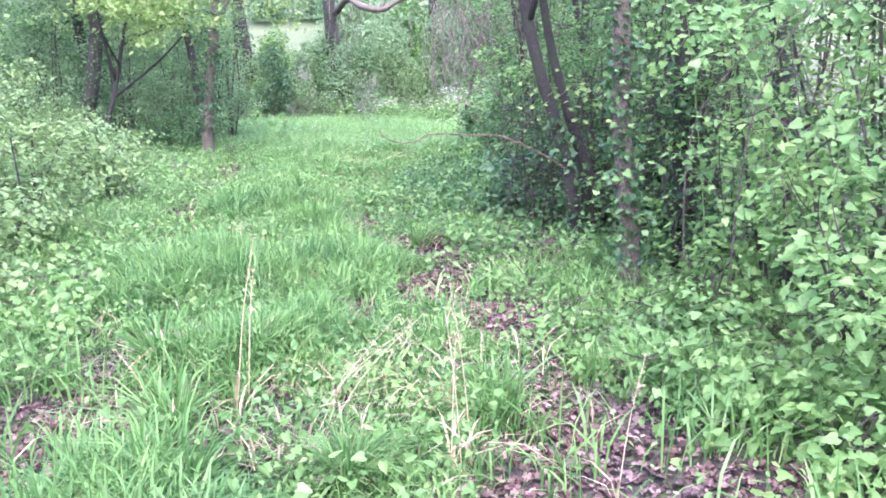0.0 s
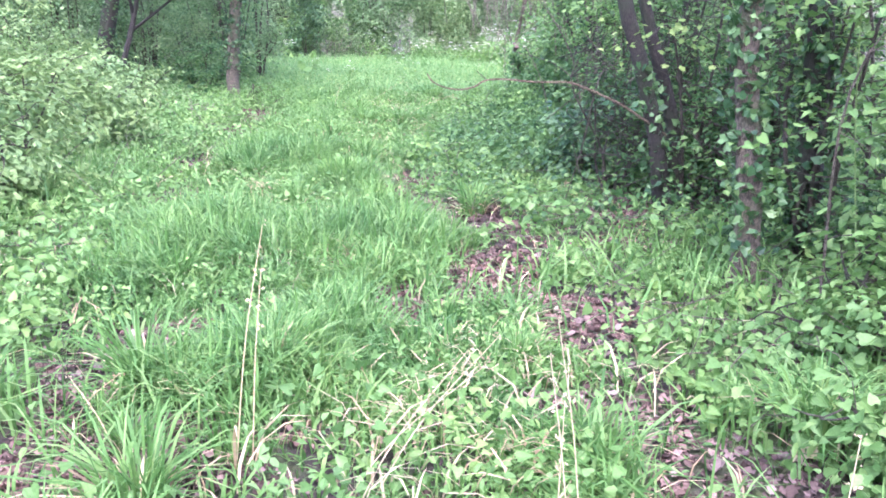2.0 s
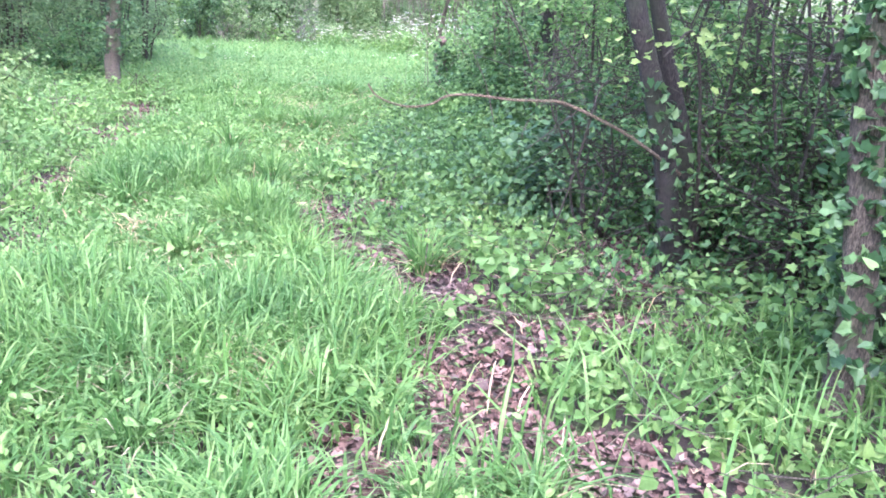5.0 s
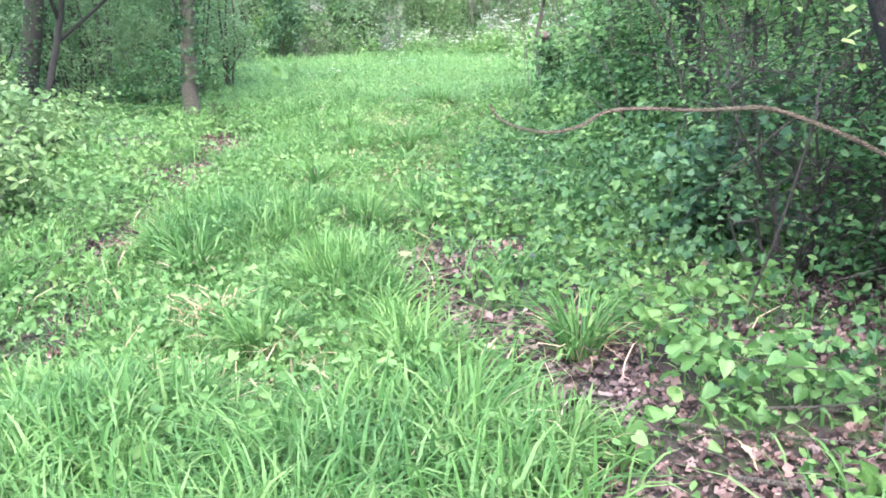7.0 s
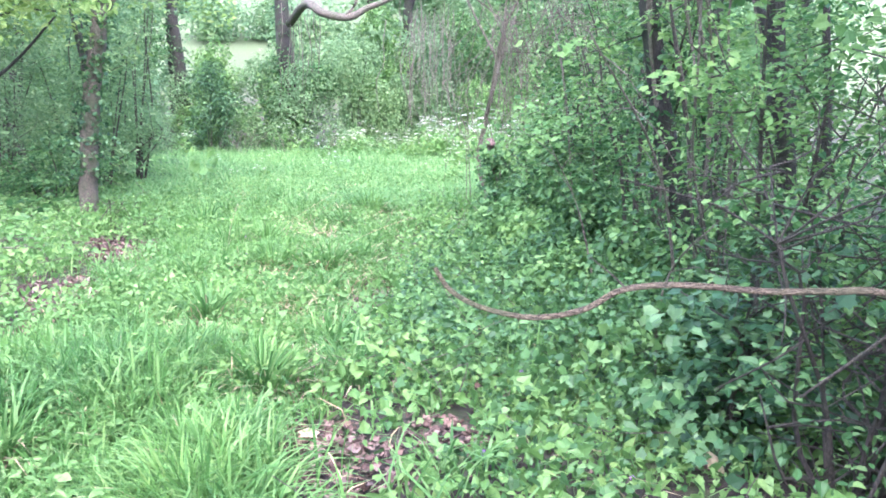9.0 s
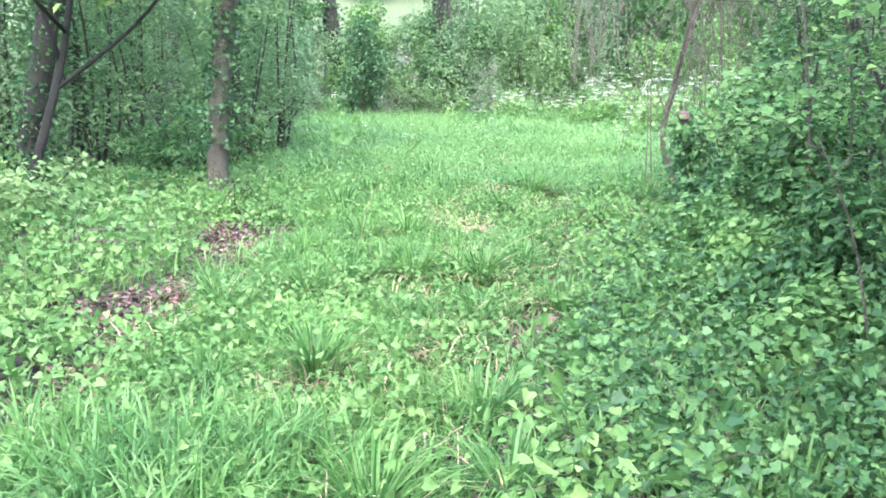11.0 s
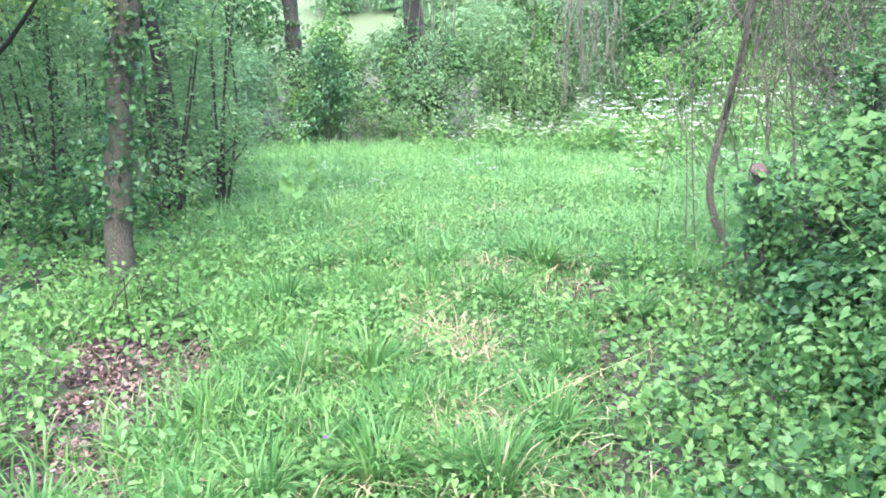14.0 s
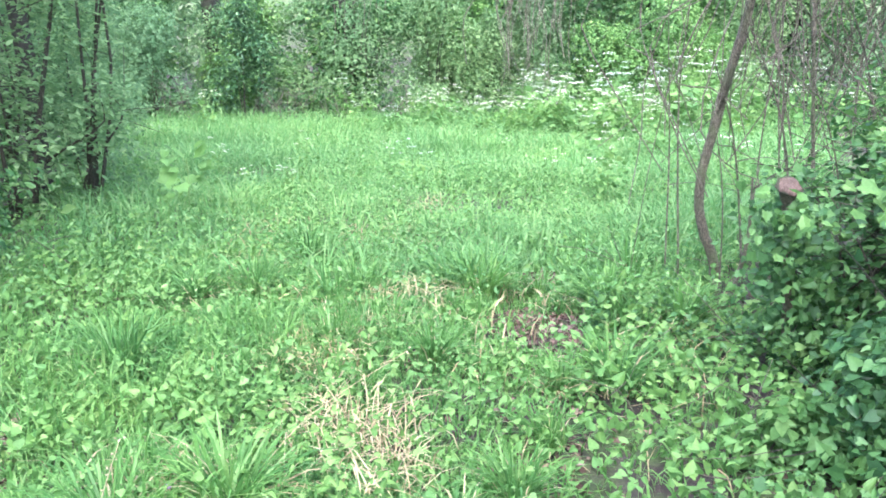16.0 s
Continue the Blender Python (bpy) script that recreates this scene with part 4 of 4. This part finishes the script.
def leafy_sprays():
    """Low limbs with flat sprays of pale lobed leaves that reach out of the thicket."""
    for k, (x, y, tx, ty, z0, z1, n) in enumerate([(2.3, 9.3, 1.35, 8.9, 1.5, 1.75, 260), (2.5, 9.0, 1.6, 8.6, 1.1, 1.3, 240), (2.4, 9.8, 1.3, 9.6, 2.0, 2.1, 280), (2.0, 10.4, .9, 10.0, 1.5, 1.65, 220), (1.7, 11.6, .6, 11.2, 1.7, 1.9, 220), (1.6, 13.0, .6, 12.8, 1.2, 1.35, 200), (1.6, 14.4, .6, 14.2, 1.4, 1.55, 220), (1.6, 15.3, .75, 14.9, 1.1, 1.2, 200), (1.3, 7.5, .85, 7.0, 1.15, 1.3, 60), (2.1, 5.3, 1.6, 4.9, 1.5, 1.7, 160), (2.4, 4.8, 1.9, 4.4, 1.9, 2.1, 180), (2.2, 6.6, 1.5, 6.4, 1.9, 2.0, 160)]):
        rng = np.random.default_rng(700 + k)
        z = float(height(x, y))
        e = np.array([tx - x, ty - y, z1 - z + .15])
        p = curve_points([(0, 0, 0), (e[0] * .1, e[1] * .1, (z0 - z) * .7), e * [.45, .45, 1] + [0, 0, .1], e], 16)
        ob = thing("leafy_branch", (x, y, z), "slender branch with flat sprays of pale lobed leaves", "branch", "leafy branches over the thicket")
        part("stem", tube(p, np.linspace(.014, .004, 16), 6), THICKET, ob, smooth=True)
        i = rng.integers(8, 16, n)
        q = p[i] + rng.normal(0, 1, (n, 3)) * [.2, .2, .05]
        part("foliage", leaves(LOBED, q, .045 if k == 8 else .056, rng, (-.2, -.4, 1), .45), FRESH if k == 8 else COVER, ob, kind="stuff")


leafy_sprays(), climber_strands()


# ---- the low branch that reaches over the path ----
def low_branch():
    rng = np.random.default_rng(301)
    p = curve_points([(1.13, 7.37, .84), (.98, 7.36, .94), (.78, 7.35, 1.06), (.48, 7.35, 1.185), (.33, 7.35, 1.195), (.19, 7.35, 1.195), (.0, 7.35, 1.21), (-.13, 7.35, 1.20), (-.21, 7.36, 1.155), (-.32, 7.37, 1.135), (-.43, 7.38, 1.155), (-.50, 7.4, 1.19), (-.535, 7.4, 1.24)], 48)
    base = p[0].copy()
    ob = thing("branch", base, "bare bent branch reaching low over the path", "branch")
    part("bough", tube(p - base, np.interp(np.linspace(0, 1, 48), [0, .5, 1], [.0115, .0080, .0058]), 9, rng=rng, rough=.11), BOUGH, ob, smooth=True)
    for q, r in (([(.55, 7.35, 1.16), (.42, 7.38, 1.04), (.30, 7.4, .94)], .005), ([(.62, 7.36, 1.13), (.56, 7.5, .7), (.44, 7.6, .22)], .007), ([(.62, 7.36, 1.13), (.72, 7.5, 1.3), (1.0, 7.45, 1.36)], .006), ([(-.12, 7.35, 1.2), (-.15, 7.36, 1.23), (-.2, 7.37, 1.27)], .003)):
        part("side_twig", tube(curve_points(q, 9) - base, np.linspace(r, r * .5, 9), 6), THICKET, ob, smooth=True)


low_branch()


# ---- grass tufts, straw, flowers, sticks ----
def tuft_mesh(seed, h, n, mat, lean=.7, w=.005):
    rng = np.random.default_rng(seed)
    a, r = rng.uniform(0, 6.28, n), rng.random(n) ** .7 * .09
    return blades(np.stack([np.cos(a) * r, np.sin(a) * r, np.zeros(n)], 1), h, rng, lean, w, az=a + rng.normal(0, .5, n))


def plant_tufts():
    rng = np.random.default_rng(401)
    made = []
    for k in range(5):
        ob = thing("grass_tuft", (0, 0, 0), "arching tuft of long green grass", "grass tuft", "grass tufts along the path")
        part("grass_spray", tuft_mesh(410 + k, .36, 150, GRASS), GRASS, ob, kind="stuff")
        part("dead_spray", tuft_mesh(420 + k, .26, 18, STRAW, 1.0), STRAW, ob, "dry straw-coloured blades at the foot", kind="stuff")
        made.append(ob)
    spots = [(-1.45, 4.35, 1.0), (-1.15, 3.5, 1.0), (1.0, 4.05, .9), (-.35, 3.1, .8), (-2.3, 5.7, .8), (-.33, 15.36, 1.1), (-.95, 16.9, 1.2), (-1.1, 14.0, .7), (-.2, 7.5, .9), (-.85, 9.9, .9), (-1.0, 10.6, 1.0), (-1.25, 8.2, 1.1), (-1.5, 7.6, 1.0), (-.35, 6.7, .7)]
    while len(spots) < 90:
        x, y = rng.uniform(-3.0, .3), rng.uniform(2.2, 18)
        if rng.random() < grass_chance(np.array([x]), np.array([y]))[0]:
            spots.append((x, y, rng.uniform(.6, 1.1)))
    for k, (x, y, s) in enumerate(spots):
        ob = made[k] if k < 5 else copy_thing(made[k % 5], Matrix())
        ob.matrix_basis = pose(x, y, float(height(x, y)) - .01, 0, 0, rng.uniform(0, 360)) @ Matrix.Diagonal((s, s, s * rng.uniform(.8, 1.1), 1))


def dry_stalks():
    rng = np.random.default_rng(402)
    for x, y, h, lx, ly in [(-.92, 3.7, .75, .05, .25), (-.88, 3.75, .6, .0, .2), (.06, 3.1, .62, -.06, .15), (.1, 3.2, .7, -.08, .1), (.02, 3.15, .5, .02, .1), (-.55, 3.3, .5, .35, .3), (-.6, 3.4, .45, .45, .2), (.62, 3.0, .5, .15, .25), (-1.3, 3.75, .28, -.2, .1), (-.5, 3.5, .4, .4, .5), (-1.6, 4.0, .3, .25, -.1), (-2.2, 13.6, .5, .1, .1), (-1.9, 14.3, .5, .6, .2), (-1.3, 13.2, .4, .8, .3)]:
        z = float(height(x, y))
        p = curve_points([(0, 0, 0), (lx * .4, ly * .4, h * .55), (lx, ly, h)], 10)
        ob = thing("dry_stalk", (x, y, z), "long pale dry grass stalk", "dry stalk", "dry stalks in the grass")
        part("stem", tube(p, np.linspace(.0024, .0012, 10), 5), STRAW, ob)
        g = leaves(SMALL, p[6:].repeat(4, 0) + rng.normal(0, .008, (16, 3)), .013, rng, (0, -1, .3), .5)
        part("seed_head", g, STRAW, ob, kind="stuff")
        part("dry_blade", blades(np.zeros((3, 3)) + rng.normal(0, .005, (3, 3)), h * .5, rng, .9, .004), STRAW, ob)


def flattened_straw():
    rng = np.random.default_rng(403)
    for x, y, r, n in [(-.88, 5.97, .16, 80), (-1.24, 5.91, .12, 50), (-1.36, 13.38, .22, 150), (-1.57, 14.85, .32, 170), (-1.53, 16.7, .3, 120), (-1.38, 19.9, .35, 110), (-1.84, 15.6, .3, 170), (-1.47, 14.4, .35, 180), (-1.62, 16.1, .25, 130), (-1.81, 7.96, .15, 60), (-.35, 3.9, .3, 35), (-.55, 3.2, .25, 30), (-2.1, 14.2, .25, 120), (-1.0, 13.9, .2, 70)]:
        a, q = rng.uniform(0, 6.28, n), r * rng.random(n) ** .6
        p = on_ground(x + np.cos(a) * q, y + np.sin(a) * q, .03) - np.array([x, y, float(height(x, y))])
        ob = thing("straw_clump", (x, y, float(height(x, y))), "flattened clump of bleached dry grass", "dry grass", "straw clumps")
        part("straw_spray", blades(p, .20, rng, 1.2, .003), STRAW, ob, kind="stuff")


def cow_parsley():
    rng = np.random.default_rng(404)
    made = []
    for k in range(4):
        r = np.random.default_rng(430 + k)
        ob = thing("cow_parsley", (0, 0, 0), "cow parsley with white flower heads at the hedge", "wildflower", "cow parsley along the hedge")
        h = .85 + .1 * k
        part("stem", tube(curve_points([(0, 0, 0), (.03, 0, h * .5), (.02, .03, h)], 8), np.linspace(.008, .004, 8), 5), GREENSTEM, ob)
        n = 70
        p = np.stack([r.normal(0, .16, n), r.normal(0, .16, n), r.uniform(.05, h * .8, n)], 1)
        part("leaf_spray", leaves(LOBED, p, .10, r, (0, -.4, 1), .5), COVER, ob, kind="stuff")
        for j in range(6):
            e = np.array([r.normal(0, .17), r.normal(0, .17), h + r.uniform(-.15, .18)])
            b = np.array([.02, .03, h * .7])
            branchlet = part("side_stem", tube(curve_points([b, (b + e) / 2 + [0, 0, .02], e], 5), .003, 4), GREENSTEM, ob)
            m = 18
            a, q = r.uniform(0, 6.28, m), .075 * r.random(m) ** .5
            p = e + np.stack([np.cos(a) * q, np.sin(a) * q, .02 - q * q * 3 + r.normal(0, .006, m)], 1)
            part("umbel", leaves(SMALL, p, .026, r, (0, -.3, 1), .4), PETAL, branchlet, "flat white flower head", kind="stuff")
        made.append(ob)
    n = 0
    while n < 116:
        x, y = rng.normal(1.7, 2.6), rng.normal(26.8, .9)
        if not -6.5 < x < 6.5 or y < 25:
            continue
        if n >= 98:
            x, y = rng.uniform(-4, 2.2), rng.uniform(19, 25)
        ob = made[n] if n < 4 else copy_thing(made[n % 4], Matrix())
        s = rng.uniform(.6, 1.15) * (1.1 if x > 0 else .8) * (.6 if n >= 98 else 1)
        ob.matrix_basis = pose(x, y, float(height(x, y)) - .02, 0, 0, rng.uniform(0, 360)) @ Matrix.Scale(s, 4)
        n += 1


def sticks():
    rng = np.random.default_rng(405)
    for x, y, l, a, r in [(-.55, 7.1, .7, -25, .012), (.25, 6.75, .6, -24, .008), (.45, 6.45, .7, -8, .009), (.75, 6.95, .5, 14, .014), (-3.9, 12.9, .6, -20, .014), (-4.2, 13.2, .9, 5, .014), (-4.0, 13.4, .8, 30, .01), (-4.4, 13.0, .5, 70, .01), (.5, 5.0, .35, 30, .008), (-1.7, 3.9, .3, 50, .006), (1.05, 6.55, .45, 35, .02), (-.9, 7.0, .35, 40, .008)]:
        z = float(height(x, y)) + r * .8 + (.13 if x < -3.5 else .015)
        d = np.array([math.cos(radians(a)), math.sin(radians(a)), 0]) * l / 2
        p = curve_points([-d, rng.normal(0, .02, 3) * [1, 1, .3], d + [0, 0, .02]], 10)
        ob = thing("fallen_stick", (x, y, z), "weathered grey-brown fallen stick", "stick", "fallen sticks")
        part("shaft", tube(p, np.linspace(r, r * .55, 10), 7, rng=rng, rough=.1), TWIG, ob, smooth=True)
        q = p[5]
        part("side_twig", tube(curve_points([q, q + d * .3 + [-d[1] * .3, d[0] * .3, .02], q + d * .5 + [-d[1] * .7, d[0] * .7, .03]], 5), np.linspace(r * .5, r * .25, 5), 5), TWIG, ob, smooth=True)


def stump():
    x, y = .42, 15.4
    z = float(height(x, y)) - .05
    rng = np.random.default_rng(406)
    ob = thing("stump", (x, y, z), "sawn-off stump with a reddish brown cut top", "stump")
    top = 1.44 - z
    p = curve_points([(.12, .15, 0), (.08, .1, top * .5), (.0, 0, top - .06), (-.005, -.025, top)], 12)
    part("trunk", tube(p, np.interp(np.arange(12), [0, 7, 9, 11], [.022, .03, .055, .062]), 14, rng=rng, rough=.1), BARK_BROWN, ob, smooth=True)
    d = unit(p[-1] - p[-2])
    part("cut_face", tube([p[-1] - d * .004, p[-1] + d * .006, p[-1] + d * .014], [.058, .054, .034], 14, rng=rng, rough=.08), CUTWOOD, ob, "reddish brown sawn wood")
    n = 1500
    q = p[rng.integers(0, 11, n)] + rng.normal(0, .10, (n, 3)) + [.05, .03, -.08]
    q = q[(q[:, 2] < top - .085) | (q[:, 1] > .08)]
    part("ivy", leaves(LOBED, q, .05, rng, (-.3, -.6, .5), .5), IVY_GROUND, ob)


def sapling():
    rng = np.random.default_rng(407)
    x, y = -3.53, 18.9
    z = float(height(x, y))
    ob = thing("sapling", (x, y, z), "young sapling with large green lobed leaves", "sapling")
    p = curve_points([(0, 0, 0), (.02, 0, .3), (0, .03, .62)], 8)
    part("stem", tube(p, np.linspace(.008, .004, 8), 6), GREENSTEM, ob)
    for k in range(20):
        a = rng.uniform(0, 6.28)
        e = p[rng.integers(3, 8)] + np.array([math.cos(a) * .2, math.sin(a) * .2, rng.uniform(-.02, .12)])
        part("leaf", leaves(LOBED, e[None], .16, rng, (0, -.5, 1), .35), COVER, ob)
    for sx, sy, h in [(-3.45, 7.1, 1.0), (-3.7, 6.6, .8)]:
        zz = float(height(sx, sy))
        o2 = thing("dead_stem", (sx, sy, zz), "thin dark upright dead stem", "dead stem")
        part("shaft", tube(curve_points([(0, 0, 0), (.02, 0, h * .5), (-.03, 0, h)], 8), np.linspace(.012, .006, 8), 6), BARK_DARK, o2)


def hanging_vines():
    """Curtains of bare old climber stems hanging from the trees."""
    rng = np.random.default_rng(408)
    for x, y, w, z0, z1, n, lab in [(0.15, 28.6, .8, 4.5, 2.2, 44, "curtain of bare hanging vines in the far hedge"), (-3.2, 29.0, .5, 4.8, 2.2, 14, "few bare hanging vines in the far hedge"), (1.0, 16.9, .6, 3.1, 1.4, 55, "tangle of pale bare vine stems"), (1.65, 16.4, .8, 3.1, 1.6, 95, "tangle of pale bare vine stems"), (1.15, 10.6, .3, 3.0, .6, 10, "bare climber stems hanging by a tree")]:
        z = float(height(x, y))
        ob = thing("hanging_vines", (x, y, z), lab, "vines")
        tangle = "tangle" in lab
        for k in range(n):
            a = np.array([rng.normal(0, w * .6), rng.normal(0, .25), z0 - z + rng.normal(0, .2)])
            b = np.array([a[0] + rng.normal(0, w * (.7 if tangle else .2)), a[1] + rng.normal(0, .15), z1 - z + rng.normal(0, .35)])
            mid = (a + b) / 2 + rng.normal(0, .34 if tangle else .1, 3)
            r = (.005 if tangle else .009) * rng.uniform(.5, 1.4)
            part("vine", tube(curve_points([a, (a + mid) / 2 + rng.normal(0, .07, 3), mid, (mid + b) / 2 + rng.normal(0, .07, 3), b], 12), np.linspace(r, r * .6, 12), 4), TWIG, ob)


def bare_twigs():
    """Arching bare stems that stand out of the thicket."""
    rng = np.random.default_rng(409)
    for x, y, tx, ty, h, r in [(.95, 10.2, .25, 9.6, 1.75, .011), (1.3, 10.6, .9, 10.3, 2.3, .009), (.6, 9.5, .95, 9.6, .9, .008), (1.0, 12.5, .55, 12.0, 2.3, .01), (.9, 12.8, .6, 13.2, 2.6, .012), (1.1, 15.6, .55, 15.3, 1.0, .008), (1.3, 14.4, .9, 14.2, 2.4, .011), (1.05, 16.5, .78, 16.4, 2.6, .014), (.62, 16.8, .68, 16.7, .85, .017), (1.25, 15.9, 1.0, 15.7, 2.0, .014), (.8, 16.2, .3, 16.0, 1.9, .008), (.5, 16.6, .25, 16.3, 1.5, .006), (1.0, 16.0, .5, 15.7, 1.7, .007), (1.3, 16.4, .7, 16.0, 2.2, .008), (.35, 17.0, .3, 17.0, 1.9, .008), (.3, 17.2, .2, 17.1, 1.7, .007), (.75, 16.9, .35, 16.6, 1.6, .009), (1.9, 4.4, 1.5, 4.2, 1.1, .007), (2.3, 4.6, 1.7, 4.3, 1.5, .008), (2.6, 4.4, 2.2, 4.1, 1.9, .009), (1.5, 5.4, 2.0, 5.0, 1.8, .008), (2.0, 9.0, 1.2, 8.6, 1.2, .010), (1.9, 9.4, 1.3, 9.0, 1.5, .009), (2.2, 9.2, 1.6, 8.7, 1.0, .011), (1.6, 9.9, .8, 9.7, 1.1, .008), (1.7, 5.2, 2.3, 4.8, 1.6, .01), (1.6, 4.9, 1.95, 4.6, 1.9, .008), (2.4, 4.9, 1.7, 4.7, 1.2, .011), (1.8, 6.6, 1.4, 6.4, 1.7, .01), (1.4, 9.4, .7, 9.0, 1.3, .009), (.7, 11.0, .3, 10.8, 1.2, .008)]:
        z = float(height(x, y))
        e = np.array([tx - x, ty - y, h])
        p = curve_points([(0, 0, 0), e * [.25, .3, .6] + rng.normal(0, .06, 3), e], 12)
        ob = thing("bare_stem", (x, y, z), "bare arching twig standing out of the thicket", "twig", "bare stems in the thicket")
        part("shaft", tube(p, np.linspace(r, r * .4, 12), 6), TWIG, ob, smooth=True)
        for k in range(4):
            q = p[rng.integers(4, 11)]
            d = rng.normal(0, .22, 3)
            part("side_twig", tube(curve_points([q, q + d * .5 + [0, 0, .04], q + d], 5), np.linspace(r * .4, r * .2, 5), 4), TWIG, ob)


def mossy_bough():
    rng = np.random.default_rng(411)
    p = curve_points([(-3.5, 29.6, 4.4), (-2.8, 27, 4.55), (-2.35, 26.2, 4.25), (-1.75, 26, 4.12), (-1.35, 26, 4.32), (-.9, 26, 4.5), (-.2, 26.2, 4.9)], 26)
    ob = thing("bough", p[0], "mossy crooked bough of the big far tree", "branch")
    part("limb", tube(p - p[0], np.linspace(.12, .04, 26), 8, rng=rng, rough=.12), BARK_BROWN, ob, smooth=True)
    q = p[12]
    part("side_limb", tube(curve_points([q, q + [.25, 0, .35], q + [.3, 0, .9]], 8) - p[0], np.linspace(.05, .02, 8), 6), BARK_BROWN, ob, smooth=True)


def small_blooms():
    rng = np.random.default_rng(412)
    violet = leaf_material("violet_petal", (0.20, 0.08, 0.35), (0.28, 0.13, 0.45), (0.36, 0.20, 0.52), 0.3, 0.6)
    for x, y, h in [(-.02, 9.6, .14), (-.3, 8.6, .12), (-1.35, 13.1, .16), (-1.9, 13.0, .15), (.2, 8.4, .1), (-2.1, 14.1, .14)]:
        ob = thing("violet_flower", (x, y, float(height(x, y))), "tiny violet flower among the leaves", "wildflower", "violet flowers")
        part("stem", tube(curve_points([(0, 0, 0), (.005, 0, h * .6), (0, -.01, h)], 5), .0015, 4), GREENSTEM, ob)
        for k in range(5):
            a = k * 1.256
            part("petal", leaves(OVAL, np.array([[math.cos(a) * .007, -.012, h + math.sin(a) * .007]]), .016, rng, (math.cos(a) * .4, -1, .3), .2), violet, ob)
    for x, y in [(-.99, 9.09), (-.55, 7.6), (-2.3, 13.7), (.9, 3.9), (.6, 8.7)]:
        tagged(new("yellow_leaf", leaves(LOBED, np.array([[x, y, float(height(x, y)) + .05]]), .085, rng, (0, -.4, 1), .2).mesh("yellow_leaf", STRAW)), "fallen yellow leaf lying on the ground", "leaf", "yellow leaves")


plant_tufts(), mossy_bough(), small_blooms(), dry_stalks(), flattened_straw(), cow_parsley(), sticks(), stump(), sapling(), hanging_vines(), bare_twigs()


# ---- single dead leaves on the ruts ----
def single_leaves():
    rng = np.random.default_rng(410)
    meshes = []
    for k in range(6):
        r = np.random.default_rng(440 + k)
        meshes.append(leaves(CURLED, np.zeros((1, 3)), .056, r, (0, 0, 1), .2).mesh("dead_leaf", DEAD_SINGLE))
    x, y = spread(6000, -3.6, 1.6, 2.2, 16, rng, lambda x, y: litter_mask(x, y) ** 2)
    for k in range(min(280, len(x))):
        ob = new("dead_leaf", meshes[k % 6])
        ob.parent = ground
        s = rng.uniform(.7, 1.3)
        ob.matrix_basis = pose(x[k], y[k], float(height(x[k], y[k])) + .03, rng.normal(0, 15), rng.normal(0, 15), rng.uniform(0, 360)) @ Matrix.Scale(s, 4)


def single_leaf_material():
    m, nt, bsdf, out = material("single_dead_leaf")
    info = nt.nodes.new("ShaderNodeObjectInfo")
    r = ramp(nt, info.outputs["Random"], [(0, (0.07, 0.047, 0.038)), (.5, (0.15, 0.11, 0.09)), (.93, (0.28, 0.215, 0.18)), (1, (0.45, 0.37, 0.2))])
    n = noise_node(nt, 60, 3)
    r2 = ramp(nt, n.outputs["Fac"], [(.3, (.7, .7, .7)), (.7, (1.15, 1.15, 1.15))])
    mul = nt.nodes.new("ShaderNodeMix")
    mul.data_type, mul.blend_type = "RGBA", "MULTIPLY"
    mul.inputs[0].default_value = 1
    nt.links.new(r.outputs[0], mul.inputs[6]), nt.links.new(r2.outputs[0], mul.inputs[7]), nt.links.new(mul.outputs[2], bsdf.inputs["Base Color"])
    bsdf.inputs["Roughness"].default_value = .85
    return m


DEAD_SINGLE = single_leaf_material()
single_leaves()
